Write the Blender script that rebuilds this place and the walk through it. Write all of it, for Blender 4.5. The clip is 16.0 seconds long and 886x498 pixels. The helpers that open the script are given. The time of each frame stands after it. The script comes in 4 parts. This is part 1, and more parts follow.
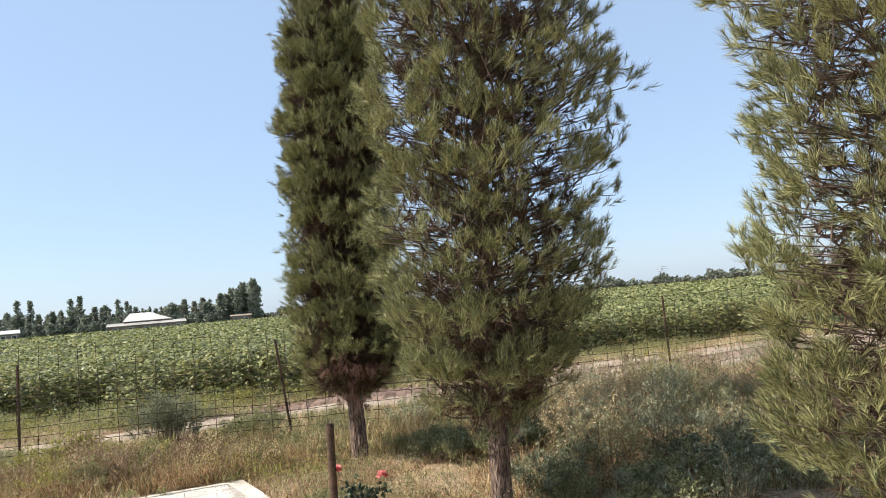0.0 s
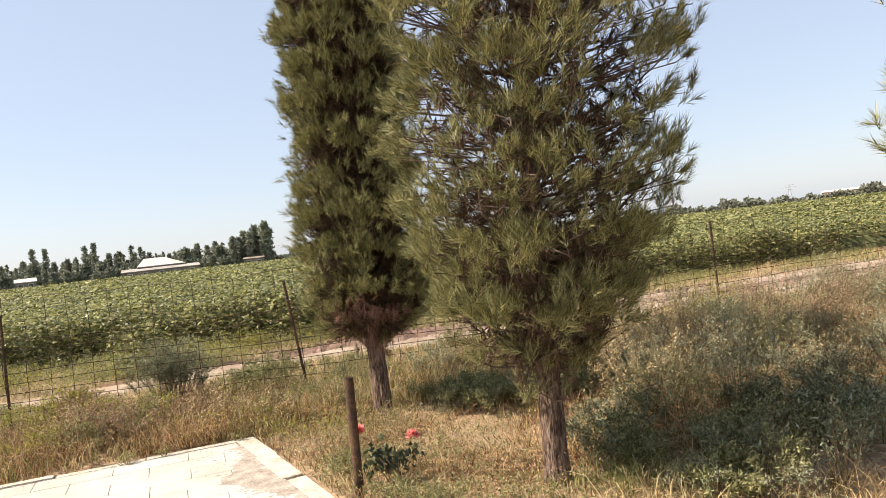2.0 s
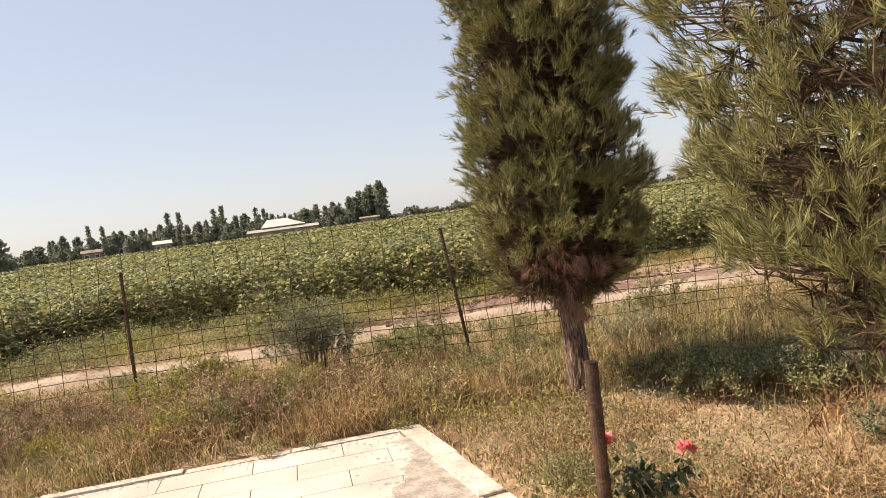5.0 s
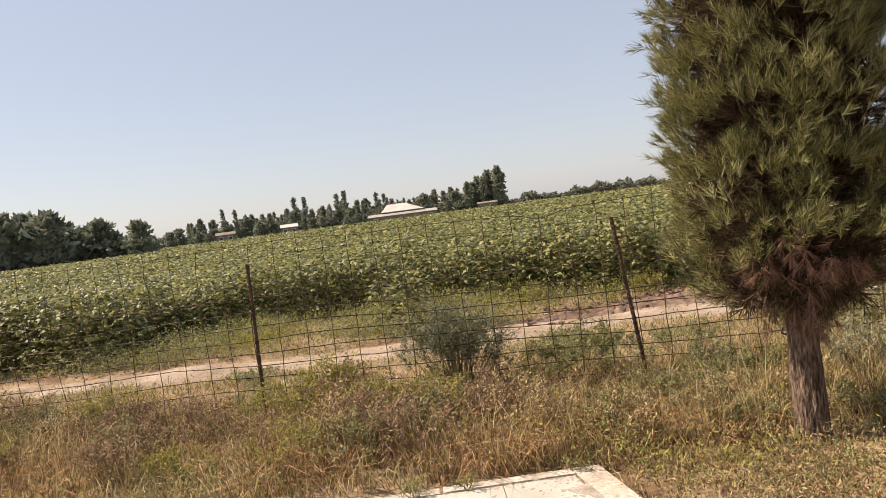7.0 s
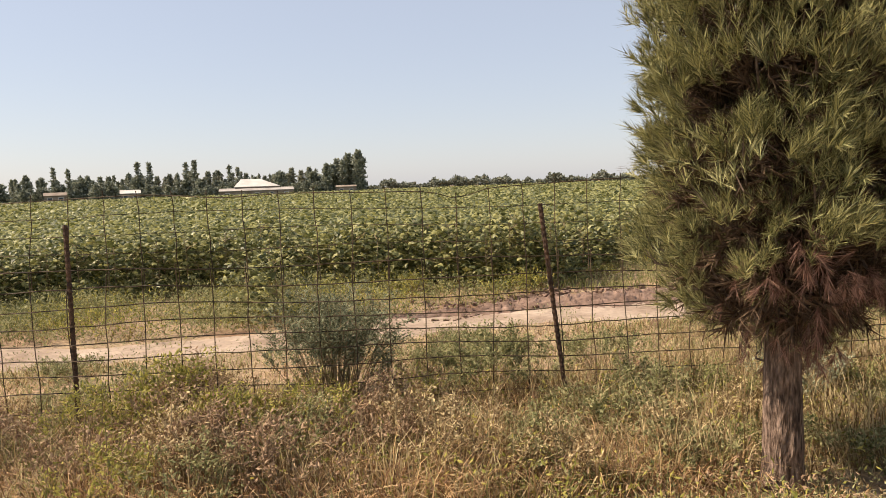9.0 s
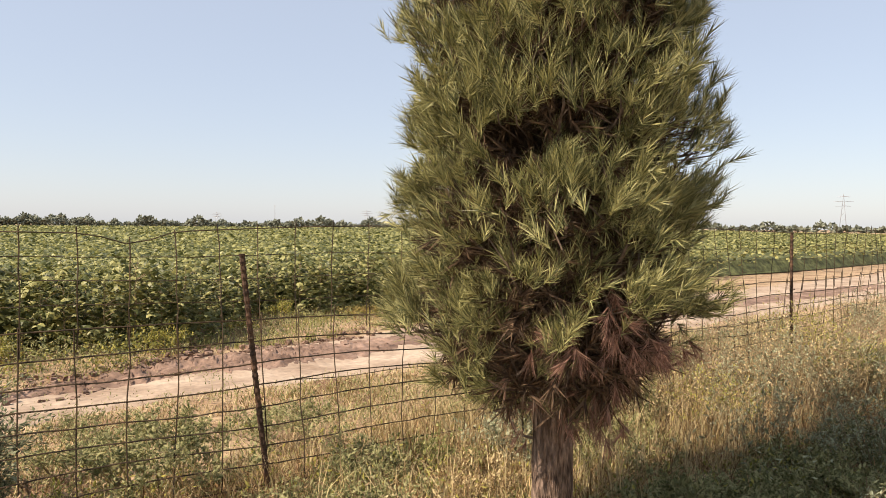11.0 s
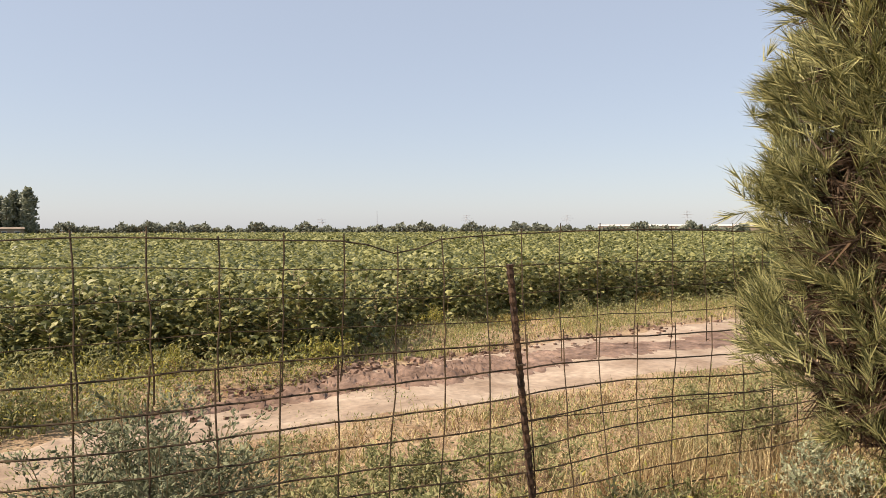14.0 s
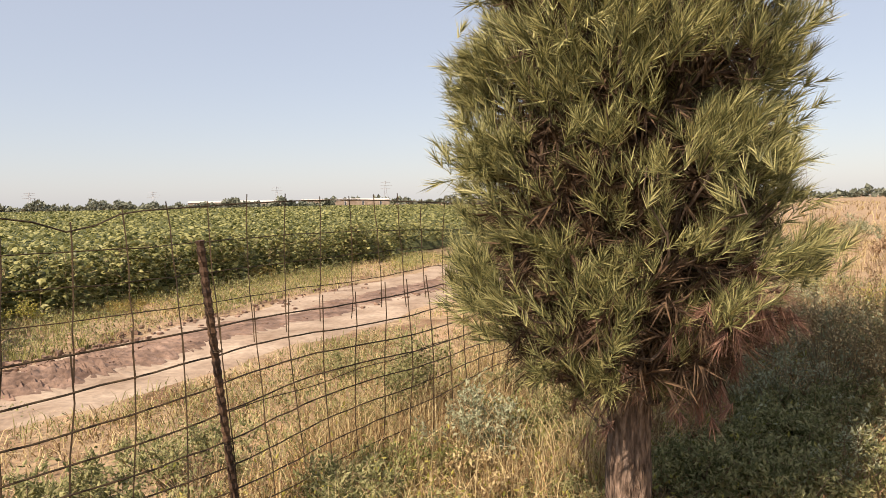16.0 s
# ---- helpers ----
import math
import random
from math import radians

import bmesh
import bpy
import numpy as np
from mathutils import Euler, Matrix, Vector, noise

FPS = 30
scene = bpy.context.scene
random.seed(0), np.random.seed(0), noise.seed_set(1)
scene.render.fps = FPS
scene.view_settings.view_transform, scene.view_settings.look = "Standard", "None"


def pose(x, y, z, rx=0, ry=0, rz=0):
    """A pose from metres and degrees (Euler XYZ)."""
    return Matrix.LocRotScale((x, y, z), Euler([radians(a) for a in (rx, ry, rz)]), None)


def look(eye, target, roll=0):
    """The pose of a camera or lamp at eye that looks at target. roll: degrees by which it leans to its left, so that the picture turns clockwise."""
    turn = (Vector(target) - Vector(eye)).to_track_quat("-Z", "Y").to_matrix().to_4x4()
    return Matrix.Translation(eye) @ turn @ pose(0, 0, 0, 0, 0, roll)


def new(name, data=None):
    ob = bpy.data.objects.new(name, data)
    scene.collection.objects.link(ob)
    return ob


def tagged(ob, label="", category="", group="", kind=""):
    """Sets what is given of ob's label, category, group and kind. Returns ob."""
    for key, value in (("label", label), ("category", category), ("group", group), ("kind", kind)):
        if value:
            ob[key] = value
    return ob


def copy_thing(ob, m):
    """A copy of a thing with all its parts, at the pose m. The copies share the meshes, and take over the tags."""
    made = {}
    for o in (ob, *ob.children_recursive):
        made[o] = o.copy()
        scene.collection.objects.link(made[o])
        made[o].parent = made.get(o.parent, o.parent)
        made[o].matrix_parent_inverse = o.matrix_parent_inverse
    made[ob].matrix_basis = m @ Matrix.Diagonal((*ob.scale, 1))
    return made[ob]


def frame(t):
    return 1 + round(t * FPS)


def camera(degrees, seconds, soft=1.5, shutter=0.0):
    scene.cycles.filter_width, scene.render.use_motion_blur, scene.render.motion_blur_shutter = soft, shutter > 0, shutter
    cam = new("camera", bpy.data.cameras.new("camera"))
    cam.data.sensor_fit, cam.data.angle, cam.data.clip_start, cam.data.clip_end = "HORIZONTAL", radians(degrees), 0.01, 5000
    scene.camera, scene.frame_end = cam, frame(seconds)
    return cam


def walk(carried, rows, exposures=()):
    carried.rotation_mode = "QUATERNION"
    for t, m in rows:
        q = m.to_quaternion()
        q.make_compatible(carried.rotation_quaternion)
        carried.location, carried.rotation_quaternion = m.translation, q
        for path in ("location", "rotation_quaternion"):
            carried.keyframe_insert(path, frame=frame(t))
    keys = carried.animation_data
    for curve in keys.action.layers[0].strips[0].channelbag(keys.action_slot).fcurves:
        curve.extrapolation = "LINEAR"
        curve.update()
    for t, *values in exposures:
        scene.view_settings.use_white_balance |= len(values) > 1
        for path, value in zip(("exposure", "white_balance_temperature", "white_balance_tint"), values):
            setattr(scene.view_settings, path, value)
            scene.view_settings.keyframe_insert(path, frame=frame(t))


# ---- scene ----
cam = camera(63.4, 16.0, soft=0.55)
EXPOSURE = [(0, 0.78, 6000, 8), (0.5, 0.92, 6500, 11), (1.5, 0.94, 6850, 14), (2.5, 0.77, 7050, 15), (3.2, 0.72, 7150, 16), (5.5, 0.72, 7450, 18), (6.5, 0.55, 7350, 18), (7.5, 0.58, 7400, 18), (9, 0.65, 7350, 17), (10.2, 0.70, 7250, 16), (12.5, 0.87, 7200, 15), (14.5, 0.57, 7200, 16), (16, 0.64, 7450, 18)]
PATH = [
    (0, (-0.001, -9.466, 1.695), (0.455, -7.523, 1.836), -4.8),
    (0.5, (0.017, -9.195, 1.699), (0.743, -7.332, 1.718), -4.4),
    (1, (0.063, -8.939, 1.683), (0.655, -7.029, 1.714), -4.7),
    (1.5, (0.087, -8.711, 1.645), (0.441, -6.743, 1.672), -3.8),
    (2, (0.053, -8.455, 1.648), (0.465, -6.498, 1.619), -6.3),
    (2.5, (-0.03, -8.149, 1.613), (0.144, -6.157, 1.581), -7.7),
    (3, (-0.033, -7.846, 1.593), (-0.005, -5.846, 1.564), -7.7),
    (3.2, (-0.07, -7.741, 1.579), (-0.052, -5.741, 1.583), -7.7),
    (5.3, (-0.436, -6.564, 1.539), (-0.321, -4.574, 1.37), -8.1),
    (5.5, (-0.473, -6.468, 1.554), (-0.382, -4.48, 1.353), -9.7),
    (6, (-0.569, -6.191, 1.577), (-0.82, -4.207, 1.524), -7.4),
    (6.5, (-0.624, -5.951, 1.572), (-0.985, -3.984, 1.542), -5.1),
    (7, (-0.748, -5.681, 1.591), (-0.979, -3.697, 1.483), -7.3),
    (7.5, (-0.829, -5.423, 1.584), (-1.076, -3.441, 1.487), -6.1),
    (8, (-0.896, -5.126, 1.534), (-1.086, -3.137, 1.465), -1.5),
    (8.5, (-1.005, -4.822, 1.519), (-0.95, -2.825, 1.428), -0.6),
    (9, (-1.113, -4.583, 1.513), (-0.943, -2.598, 1.335), -2.1),
    (9.5, (-1.179, -4.292, 1.519), (-0.799, -2.335, 1.366), 1.4),
    (10, (-1.312, -4.023, 1.52), (-0.52, -2.187, 1.462), 1.0),
    (12.3, (-1.526, -3.116, 1.511), (-0.244, -1.585, 1.395), 0.9),
    (12.5, (-1.555, -3.059, 1.485), (-0.332, -1.481, 1.36), -0.3),
    (13, (-1.568, -2.865, 1.494), (-0.543, -1.151, 1.398), 1.2),
    (13.5, (-1.65, -2.711, 1.511), (-0.579, -1.023, 1.471), 1.2),
    (14, (-1.801, -2.542, 1.517), (-0.842, -0.788, 1.465), -0.1),
    (14.5, (-1.871, -2.389, 1.487), (-0.97, -0.604, 1.448), 1.3),
    (15, (-1.888, -2.196, 1.442), (-0.789, -0.525, 1.458), 3.1),
    (15.5, (-1.978, -2.101, 1.457), (-0.654, -0.602, 1.437), 1.8),
    (16, (-1.994, -2.136, 1.498), (-0.258, -1.15, 1.368), -1.1),
]
walk(cam, [(t, look(eye, target, roll)) for t, eye, target, roll in PATH], EXPOSURE)

# ---- light ----
SUN_FROM = Vector((-0.68, 0.10, 0.725)).normalized()
sun_data = bpy.data.lights.new("sun", "SUN")
sun_data.energy, sun_data.angle, sun_data.color = 4.9, radians(0.6), (1.0, 0.93, 0.82)
sun = new("sun", sun_data)
sun.matrix_world = look(SUN_FROM * 60, (0, 0, 0))
world = bpy.data.worlds.new("sky")
scene.world = world
world.use_nodes = True
wn, wl = world.node_tree.nodes, world.node_tree.links
sky = wn.new("ShaderNodeTexSky")
sky.sky_type, sky.sun_disc = "NISHITA", False
sky.sun_elevation = math.asin(SUN_FROM.z)
sky.sun_rotation = math.atan2(SUN_FROM.x, SUN_FROM.y)
sky.air_density, sky.dust_density, sky.ozone_density = 1.0, 0.7, 1.2
haze = wn.new("ShaderNodeMix")
haze.data_type = "RGBA"
haze.inputs[0].default_value = 0.66
haze.inputs[7].default_value = (2.9, 3.5, 4.4, 1)
wl.new(sky.outputs[0], haze.inputs[6])
wl.new(haze.outputs[2], wn["Background"].inputs["Color"])
wn["Background"].inputs["Strength"].default_value = 0.115

rng = np.random.default_rng(7)

# ---- materials ----


def mat(name, low, high, scale=8.0, rough=0.85, fine=0.0, metal=0.0, bump=0.0, bump_scale=60.0, leafy=0.0, vary=0.0, third=None, stretch=1.0):
    """Two colours mixed by noise, with finer grain, bump, per-piece variation and, for leaves, light passing through."""
    m = bpy.data.materials.new(name)
    m.use_nodes = True
    n, l = m.node_tree.nodes, m.node_tree.links
    bsdf = n["Principled BSDF"]
    co = n.new("ShaderNodeTexCoord")
    t1 = n.new("ShaderNodeTexNoise")
    t1.inputs["Scale"].default_value, t1.inputs["Detail"].default_value = scale, 6
    mp = n.new("ShaderNodeMapping")
    mp.inputs["Scale"].default_value = (1, 1, stretch)
    l.new(co.outputs["Object"], mp.inputs["Vector"])
    l.new(mp.outputs[0], t1.inputs["Vector"])
    ramp = n.new("ShaderNodeValToRGB")
    ramp.color_ramp.elements[0].position, ramp.color_ramp.elements[1].position = 0.34, 0.66
    ramp.color_ramp.elements[0].color, ramp.color_ramp.elements[1].color = (*low, 1), (*high, 1)
    if third:
        e = ramp.color_ramp.elements.new(0.5)
        e.color = (*third, 1)
    fac = t1.outputs["Fac"]
    if vary:
        geo = n.new("ShaderNodeNewGeometry")
        mixf = n.new("ShaderNodeMix")
        mixf.inputs[0].default_value = vary
        l.new(fac, mixf.inputs[2])
        l.new(geo.outputs["Random Per Island"], mixf.inputs[3])
        fac = mixf.outputs[0]
    l.new(fac, ramp.inputs["Fac"])
    color = ramp.outputs["Color"]
    t2 = n.new("ShaderNodeTexNoise")
    t2.inputs["Scale"].default_value, t2.inputs["Detail"].default_value = bump_scale, 5
    l.new(mp.outputs[0], t2.inputs["Vector"])
    if fine:
        mr = n.new("ShaderNodeMapRange")
        mr.inputs["From Min"].default_value, mr.inputs["From Max"].default_value = 0.3, 0.7
        mr.inputs["To Min"].default_value, mr.inputs["To Max"].default_value = 1 - fine, 1 + fine
        l.new(t2.outputs["Fac"], mr.inputs["Value"])
        hsv = n.new("ShaderNodeHueSaturation")
        l.new(mr.outputs[0], hsv.inputs["Value"])
        l.new(color, hsv.inputs["Color"])
        color = hsv.outputs["Color"]
    l.new(color, bsdf.inputs["Base Color"])
    bsdf.inputs["Roughness"].default_value, bsdf.inputs["Metallic"].default_value = rough, metal
    bsdf.inputs["Specular IOR Level"].default_value = 0.3
    if bump:
        b = n.new("ShaderNodeBump")
        b.inputs["Strength"].default_value, b.inputs["Distance"].default_value = 1.0, bump
        l.new(t2.outputs["Fac"], b.inputs["Height"])
        l.new(b.outputs[0], bsdf.inputs["Normal"])
    if leafy:
        tr = n.new("ShaderNodeBsdfTranslucent")
        l.new(color, tr.inputs["Color"])
        mx = n.new("ShaderNodeMixShader")
        mx.inputs[0].default_value = leafy
        l.new(bsdf.outputs[0], mx.inputs[1])
        l.new(tr.outputs[0], mx.inputs[2])
        l.new(mx.outputs[0], n["Material Output"].inputs["Surface"])
    return m


M_SOIL = mat("dry_soil", (0.18, 0.10, 0.055), (0.37, 0.24, 0.145), 1.3, 0.95, 0.35, bump=0.02, bump_scale=22, third=(0.33, 0.235, 0.14))
M_TRACK = mat("track_dust", (0.25, 0.175, 0.12), (0.42, 0.325, 0.24), 1.6, 0.95, 0.18, bump=0.015, bump_scale=14)
M_MUD = mat("damp_mud", (0.125, 0.075, 0.052), (0.275, 0.18, 0.13), 2.2, 0.8, 0.35, bump=0.03, bump_scale=10)
M_STRAW = mat("dry_grass", (0.20, 0.125, 0.055), (0.64, 0.50, 0.27), 0.9, 0.8, leafy=0.25, vary=0.8)
M_RUSSET = mat("russet_grass", (0.16, 0.078, 0.036), (0.57, 0.365, 0.18), 1.2, 0.85, leafy=0.2, vary=0.8)
M_GREENGRASS = mat("green_grass", (0.14, 0.155, 0.045), (0.40, 0.37, 0.145), 1.0, 0.75, leafy=0.3, vary=0.7)
M_WEED = mat("grey_green_weed", (0.15, 0.155, 0.06), (0.38, 0.355, 0.165), 2.0, 0.75, leafy=0.3, vary=0.7)
M_GREYWEED = mat("blue_grey_weed", (0.17, 0.18, 0.10), (0.40, 0.41, 0.26), 2.0, 0.8, leafy=0.25, vary=0.7)
M_BUSH = mat("dark_bush_leaf", (0.10, 0.11, 0.058), (0.28, 0.285, 0.165), 2.0, 0.8, leafy=0.2, vary=0.7)
M_YELLOWWEED = mat("yellow_weed", (0.20, 0.20, 0.04), (0.46, 0.40, 0.10), 2.0, 0.75, leafy=0.35, vary=0.7)
M_BROWNWEED = mat("brown_weed", (0.20, 0.12, 0.07), (0.46, 0.31, 0.185), 2.0, 0.85, leafy=0.15, vary=0.7)
M_STALK = mat("weed_stalk", (0.16, 0.11, 0.06), (0.36, 0.28, 0.16), 5.0, 0.85)
M_COTTON = mat("cotton_leaf", (0.098, 0.108, 0.034), (0.35, 0.33, 0.122), 0.35, 0.46, leafy=0.3, vary=0.7)
M_COTTONDRY = mat("cotton_leaf_dry", (0.20, 0.17, 0.04), (0.38, 0.27, 0.09), 1.0, 0.6, leafy=0.3, vary=0.7)
# dark green of the sheet below the cotton leaves: crop shade as colour
M_CROPSHADE = mat("crop_shade", (0.05, 0.056, 0.022), (0.13, 0.14, 0.055), 1.5, 0.9, 0.4, bump=0.05, bump_scale=6)
M_NEEDLE = mat("pine_needle", (0.085, 0.09, 0.032), (0.385, 0.355, 0.15), 2.0, 0.5, leafy=0.05, vary=0.75)
M_NEEDLEDEAD = mat("dead_needle", (0.16, 0.08, 0.055), (0.38, 0.22, 0.16), 3.0, 0.8, leafy=0.15, vary=0.7)
# withered brown, with the shade of the crown's heart put into the colour
M_INNERSHADE = mat("shade_needle", (0.05, 0.03, 0.018), (0.13, 0.08, 0.045), 3.0, 0.85, leafy=0.1, vary=0.7)
M_BARK = mat("pine_bark", (0.055, 0.033, 0.022), (0.30, 0.21, 0.155), 55, 0.95, 0.45, bump=0.03, bump_scale=90, third=(0.18, 0.12, 0.085), stretch=0.22)
M_LIMB = mat("pine_limb", (0.06, 0.04, 0.027), (0.17, 0.12, 0.085), 16, 0.9, 0.3, bump=0.004, bump_scale=60)
M_RUST = mat("rusted_iron", (0.045, 0.028, 0.02), (0.14, 0.078, 0.045), 14, 0.75, 0.4, metal=0.3, bump=0.002, bump_scale=120)
M_WIRE = mat("rusted_wire", (0.035, 0.025, 0.016), (0.10, 0.065, 0.035), 9, 0.7, 0.3, metal=0.3)
M_TILE = mat("paving_stone", (0.42, 0.38, 0.315), (0.57, 0.53, 0.455), 1.7, 0.8, 0.14, bump=0.002, bump_scale=70)
M_KERB = mat("kerb_concrete", (0.43, 0.365, 0.285), (0.63, 0.56, 0.46), 5, 0.9, 0.25, bump=0.006, bump_scale=40)
M_JOINT = mat("joint_earth", (0.13, 0.095, 0.065), (0.30, 0.23, 0.16), 6, 0.95, 0.3, bump=0.01, bump_scale=40)
M_DRIFT = mat("washed_dirt", (0.27, 0.225, 0.18), (0.43, 0.37, 0.305), 9, 0.95, 0.25, bump=0.004, bump_scale=60)
M_PETAL = mat("rose_petal", (0.58, 0.09, 0.09), (0.80, 0.30, 0.26), 9, 0.6, leafy=0.35, vary=0.6)
M_ROSELEAF = mat("rose_leaf", (0.035, 0.05, 0.022), (0.11, 0.115, 0.05), 9, 0.5, leafy=0.2, vary=0.7)
# far tree leaves, made paler and greyer to paint in distance haze
M_POPLAR = mat("hazed_poplar_leaf", (0.19, 0.205, 0.15), (0.33, 0.34, 0.25), 0.25, 0.7, leafy=0.2, vary=0.6)
# horizon woods: the haze of the air is mixed into the leaf colour
M_WOODS = mat("hazed_distant_leaf", (0.11, 0.12, 0.085), (0.20, 0.21, 0.15), 0.05, 0.8, leafy=0.15, vary=0.6)
M_WALL = mat("plastered_wall", (0.20, 0.15, 0.11), (0.32, 0.26, 0.20), 0.6, 0.9, 0.1)
M_ROOF = mat("pale_roof_sheet", (0.50, 0.46, 0.40), (0.62, 0.58, 0.52), 0.4, 0.8, 0.10)
M_OLDROOF = mat("weathered_roof_sheet", (0.27, 0.235, 0.20), (0.42, 0.38, 0.33), 0.5, 0.85, 0.12)
M_PANE = mat("dark_pane", (0.04, 0.05, 0.06), (0.08, 0.09, 0.10), 1.0, 0.2)
M_STEEL = mat("grey_steel", (0.30, 0.31, 0.33), (0.42, 0.43, 0.45), 0.3, 0.6, metal=0.5)

# ---- mesh helpers ----


def np_mesh(name, verts, faces, material, smooth=False):
    """A mesh from arrays of corners and triangles."""
    verts, faces = np.asarray(verts, np.float32), np.asarray(faces, np.int32)
    me = bpy.data.meshes.new(name)
    me.vertices.add(len(verts))
    me.vertices.foreach_set("co", verts.ravel())
    me.loops.add(faces.size)
    me.loops.foreach_set("vertex_index", faces.ravel())
    me.polygons.add(len(faces))
    me.polygons.foreach_set("loop_start", np.arange(len(faces), dtype=np.int32) * faces.shape[1])
    me.polygons.foreach_set("use_smooth", np.full(len(faces), smooth, dtype=bool))
    me.update(calc_edges=True)
    me.materials.append(material)
    return me


def join(pieces):
    """Several (corners, triangles) as one."""
    vs, fs, k = [], [], 0
    for v, f in pieces:
        vs.append(v)
        fs.append(f + k)
        k += len(v)
    return np.concatenate(vs), np.concatenate(fs)


def child(name, data, parent, label="", kind=""):
    ob = new(name, data)
    ob.parent = parent
    return tagged(ob, label, "", "", kind)


def empty(name, x, y, z=0.0, turn=0.0):
    ob = new(name)
    ob.empty_display_size = 0.2
    ob.matrix_basis = pose(x, y, z, 0, 0, turn)
    return ob


def tube(path, radii, sides=6, caps=True, rough=0.0, seed=1):
    """A tapered tube along a path; rough: relative unevenness of its skin."""
    path = np.asarray(path, float)
    radii = np.broadcast_to(np.asarray(radii, float), (len(path),))
    tang = np.gradient(path, axis=0)
    tang /= np.linalg.norm(tang, axis=1)[:, None] + 1e-9
    ref = np.where(np.abs(tang[:, 2:3]) > 0.9, np.array([[1.0, 0, 0]]), np.array([[0, 0, 1.0]]))
    a = np.cross(tang, ref)
    a /= np.linalg.norm(a, axis=1)[:, None]
    b = np.cross(tang, a)
    ang = np.linspace(0, 2 * np.pi, sides, endpoint=False)
    rr = radii[:, None] * np.ones(sides)[None]
    if rough:
        rr = rr * (1 + rough * (np.random.default_rng(seed).random((len(path), sides)) - 0.5) * 2)
    v = path[:, None] + rr[..., None] * (np.cos(ang)[None, :, None] * a[:, None] + np.sin(ang)[None, :, None] * b[:, None])
    v = v.reshape(-1, 3)
    i = np.arange(len(path) - 1)[:, None] * sides
    j = np.arange(sides)[None]
    k = (j + 1) % sides
    f = np.concatenate([np.stack([i + j, i + k, i + sides + k], -1).reshape(-1, 3), np.stack([i + j, i + sides + k, i + sides + j], -1).reshape(-1, 3)])
    if caps:
        n = len(v)
        v = np.concatenate([v, path[:1], path[-1:]])
        last = (len(path) - 1) * sides
        f = np.concatenate([f, np.stack([np.full(sides, n), k[0], j[0]], -1), np.stack([np.full(sides, n + 1), last + j[0], last + k[0]], -1)])
    return v, f


def frames_from(d):
    """Two vectors square to each direction of d."""
    ref = np.where(np.abs(d[:, 2:3]) > 0.9, np.array([[1.0, 0, 0]]), np.array([[0, 0, 1.0]]))
    a = np.cross(d, ref)
    a /= np.linalg.norm(a, axis=1)[:, None]
    return a, np.cross(d, a)


def blades(base, height, lean, width, rg):
    """Curved grass blades standing at the points of base."""
    n = len(base)
    az = rg.random(n) * 2 * np.pi
    side = np.stack([-np.sin(az), np.cos(az), np.zeros(n)], 1)
    out = np.stack([np.cos(az), np.sin(az), np.zeros(n)], 1)
    tw = rg.random(n) * 2 * np.pi
    side = side * np.cos(tw)[:, None] + out * np.sin(tw)[:, None]
    h, ln, w = height[:, None], lean[:, None], width[:, None]
    mid = base + np.array([[0, 0, 1.0]]) * h * 0.55 + out * ln * h * 0.3
    tip = base + np.array([[0, 0, 1.0]]) * h * (1 - 0.45 * np.minimum(ln, 1.4) / 1.4) + out * ln * h * 0.95
    v = np.stack([base - side * w, base + side * w, mid - side * w * 0.8, mid + side * w * 0.8, tip], 1).reshape(-1, 3)
    k = np.arange(n)[:, None, None] * 5
    f = (k + np.array([[[0, 1, 3], [0, 3, 2], [2, 3, 4]]])).reshape(-1, 3)
    return v, f


def leaves(centre, d, size, rg, fold=0.25, slim=0.8):
    """Folded leaves: a diamond of two halves along the direction d."""
    n = len(centre)
    d = d / (np.linalg.norm(d, axis=1)[:, None] + 1e-9)
    a, b = frames_from(d)
    t = (rg.random(n) - 0.5) * 1.6
    side = a * np.cos(t)[:, None] + b * np.sin(t)[:, None]
    up = np.cross(side, d)
    s = size[:, None]
    p0 = centre
    p2 = centre + d * s
    mid = centre + d * s * 0.45 + up * s * fold * 0.3
    p1 = mid + side * s * slim * 0.5 - up * s * fold * 0.6
    p3 = mid - side * s * slim * 0.5 - up * s * fold * 0.6
    v = np.stack([p0, p1, p2, p3, mid], 1).reshape(-1, 3)
    k = np.arange(n)[:, None, None] * 5
    f = (k + np.array([[[0, 1, 4], [1, 2, 4], [2, 3, 4], [3, 0, 4]]])).reshape(-1, 3)
    return v, f


def lobed(centre, d, size, rg):
    """Broad three-lobed leaves, drooping at the rim."""
    n = len(centre)
    d = d / (np.linalg.norm(d, axis=1)[:, None] + 1e-9)
    a, b = frames_from(d)
    t = (rg.random(n) - 0.5) * 1.2
    side = a * np.cos(t)[:, None] + b * np.sin(t)[:, None]
    up = np.cross(side, d)
    s = size[:, None]
    mid = centre + d * s * 0.42 + up * s * 0.12
    pts = [mid]
    for u, w in ((0.02, 0.0), (0.12, 0.42), (0.50, 0.56), (0.56, 0.24), (1.0, 0.0), (0.56, -0.24), (0.50, -0.56), (0.12, -0.42)):
        k = 1 + 0.15 * (rg.random((n, 1)) - 0.5)
        pts.append(centre + d * s * u * k + side * s * w * k - up * s * 0.16 * abs(w) * 2 * rg.random((n, 1)))
    v = np.stack(pts, 1).reshape(-1, 3)
    k = np.arange(n)[:, None, None] * 9
    f = (k + np.array([[[0, 1 + j, 1 + (j + 1) % 8] for j in range(8)]])).reshape(-1, 3)
    return v, f


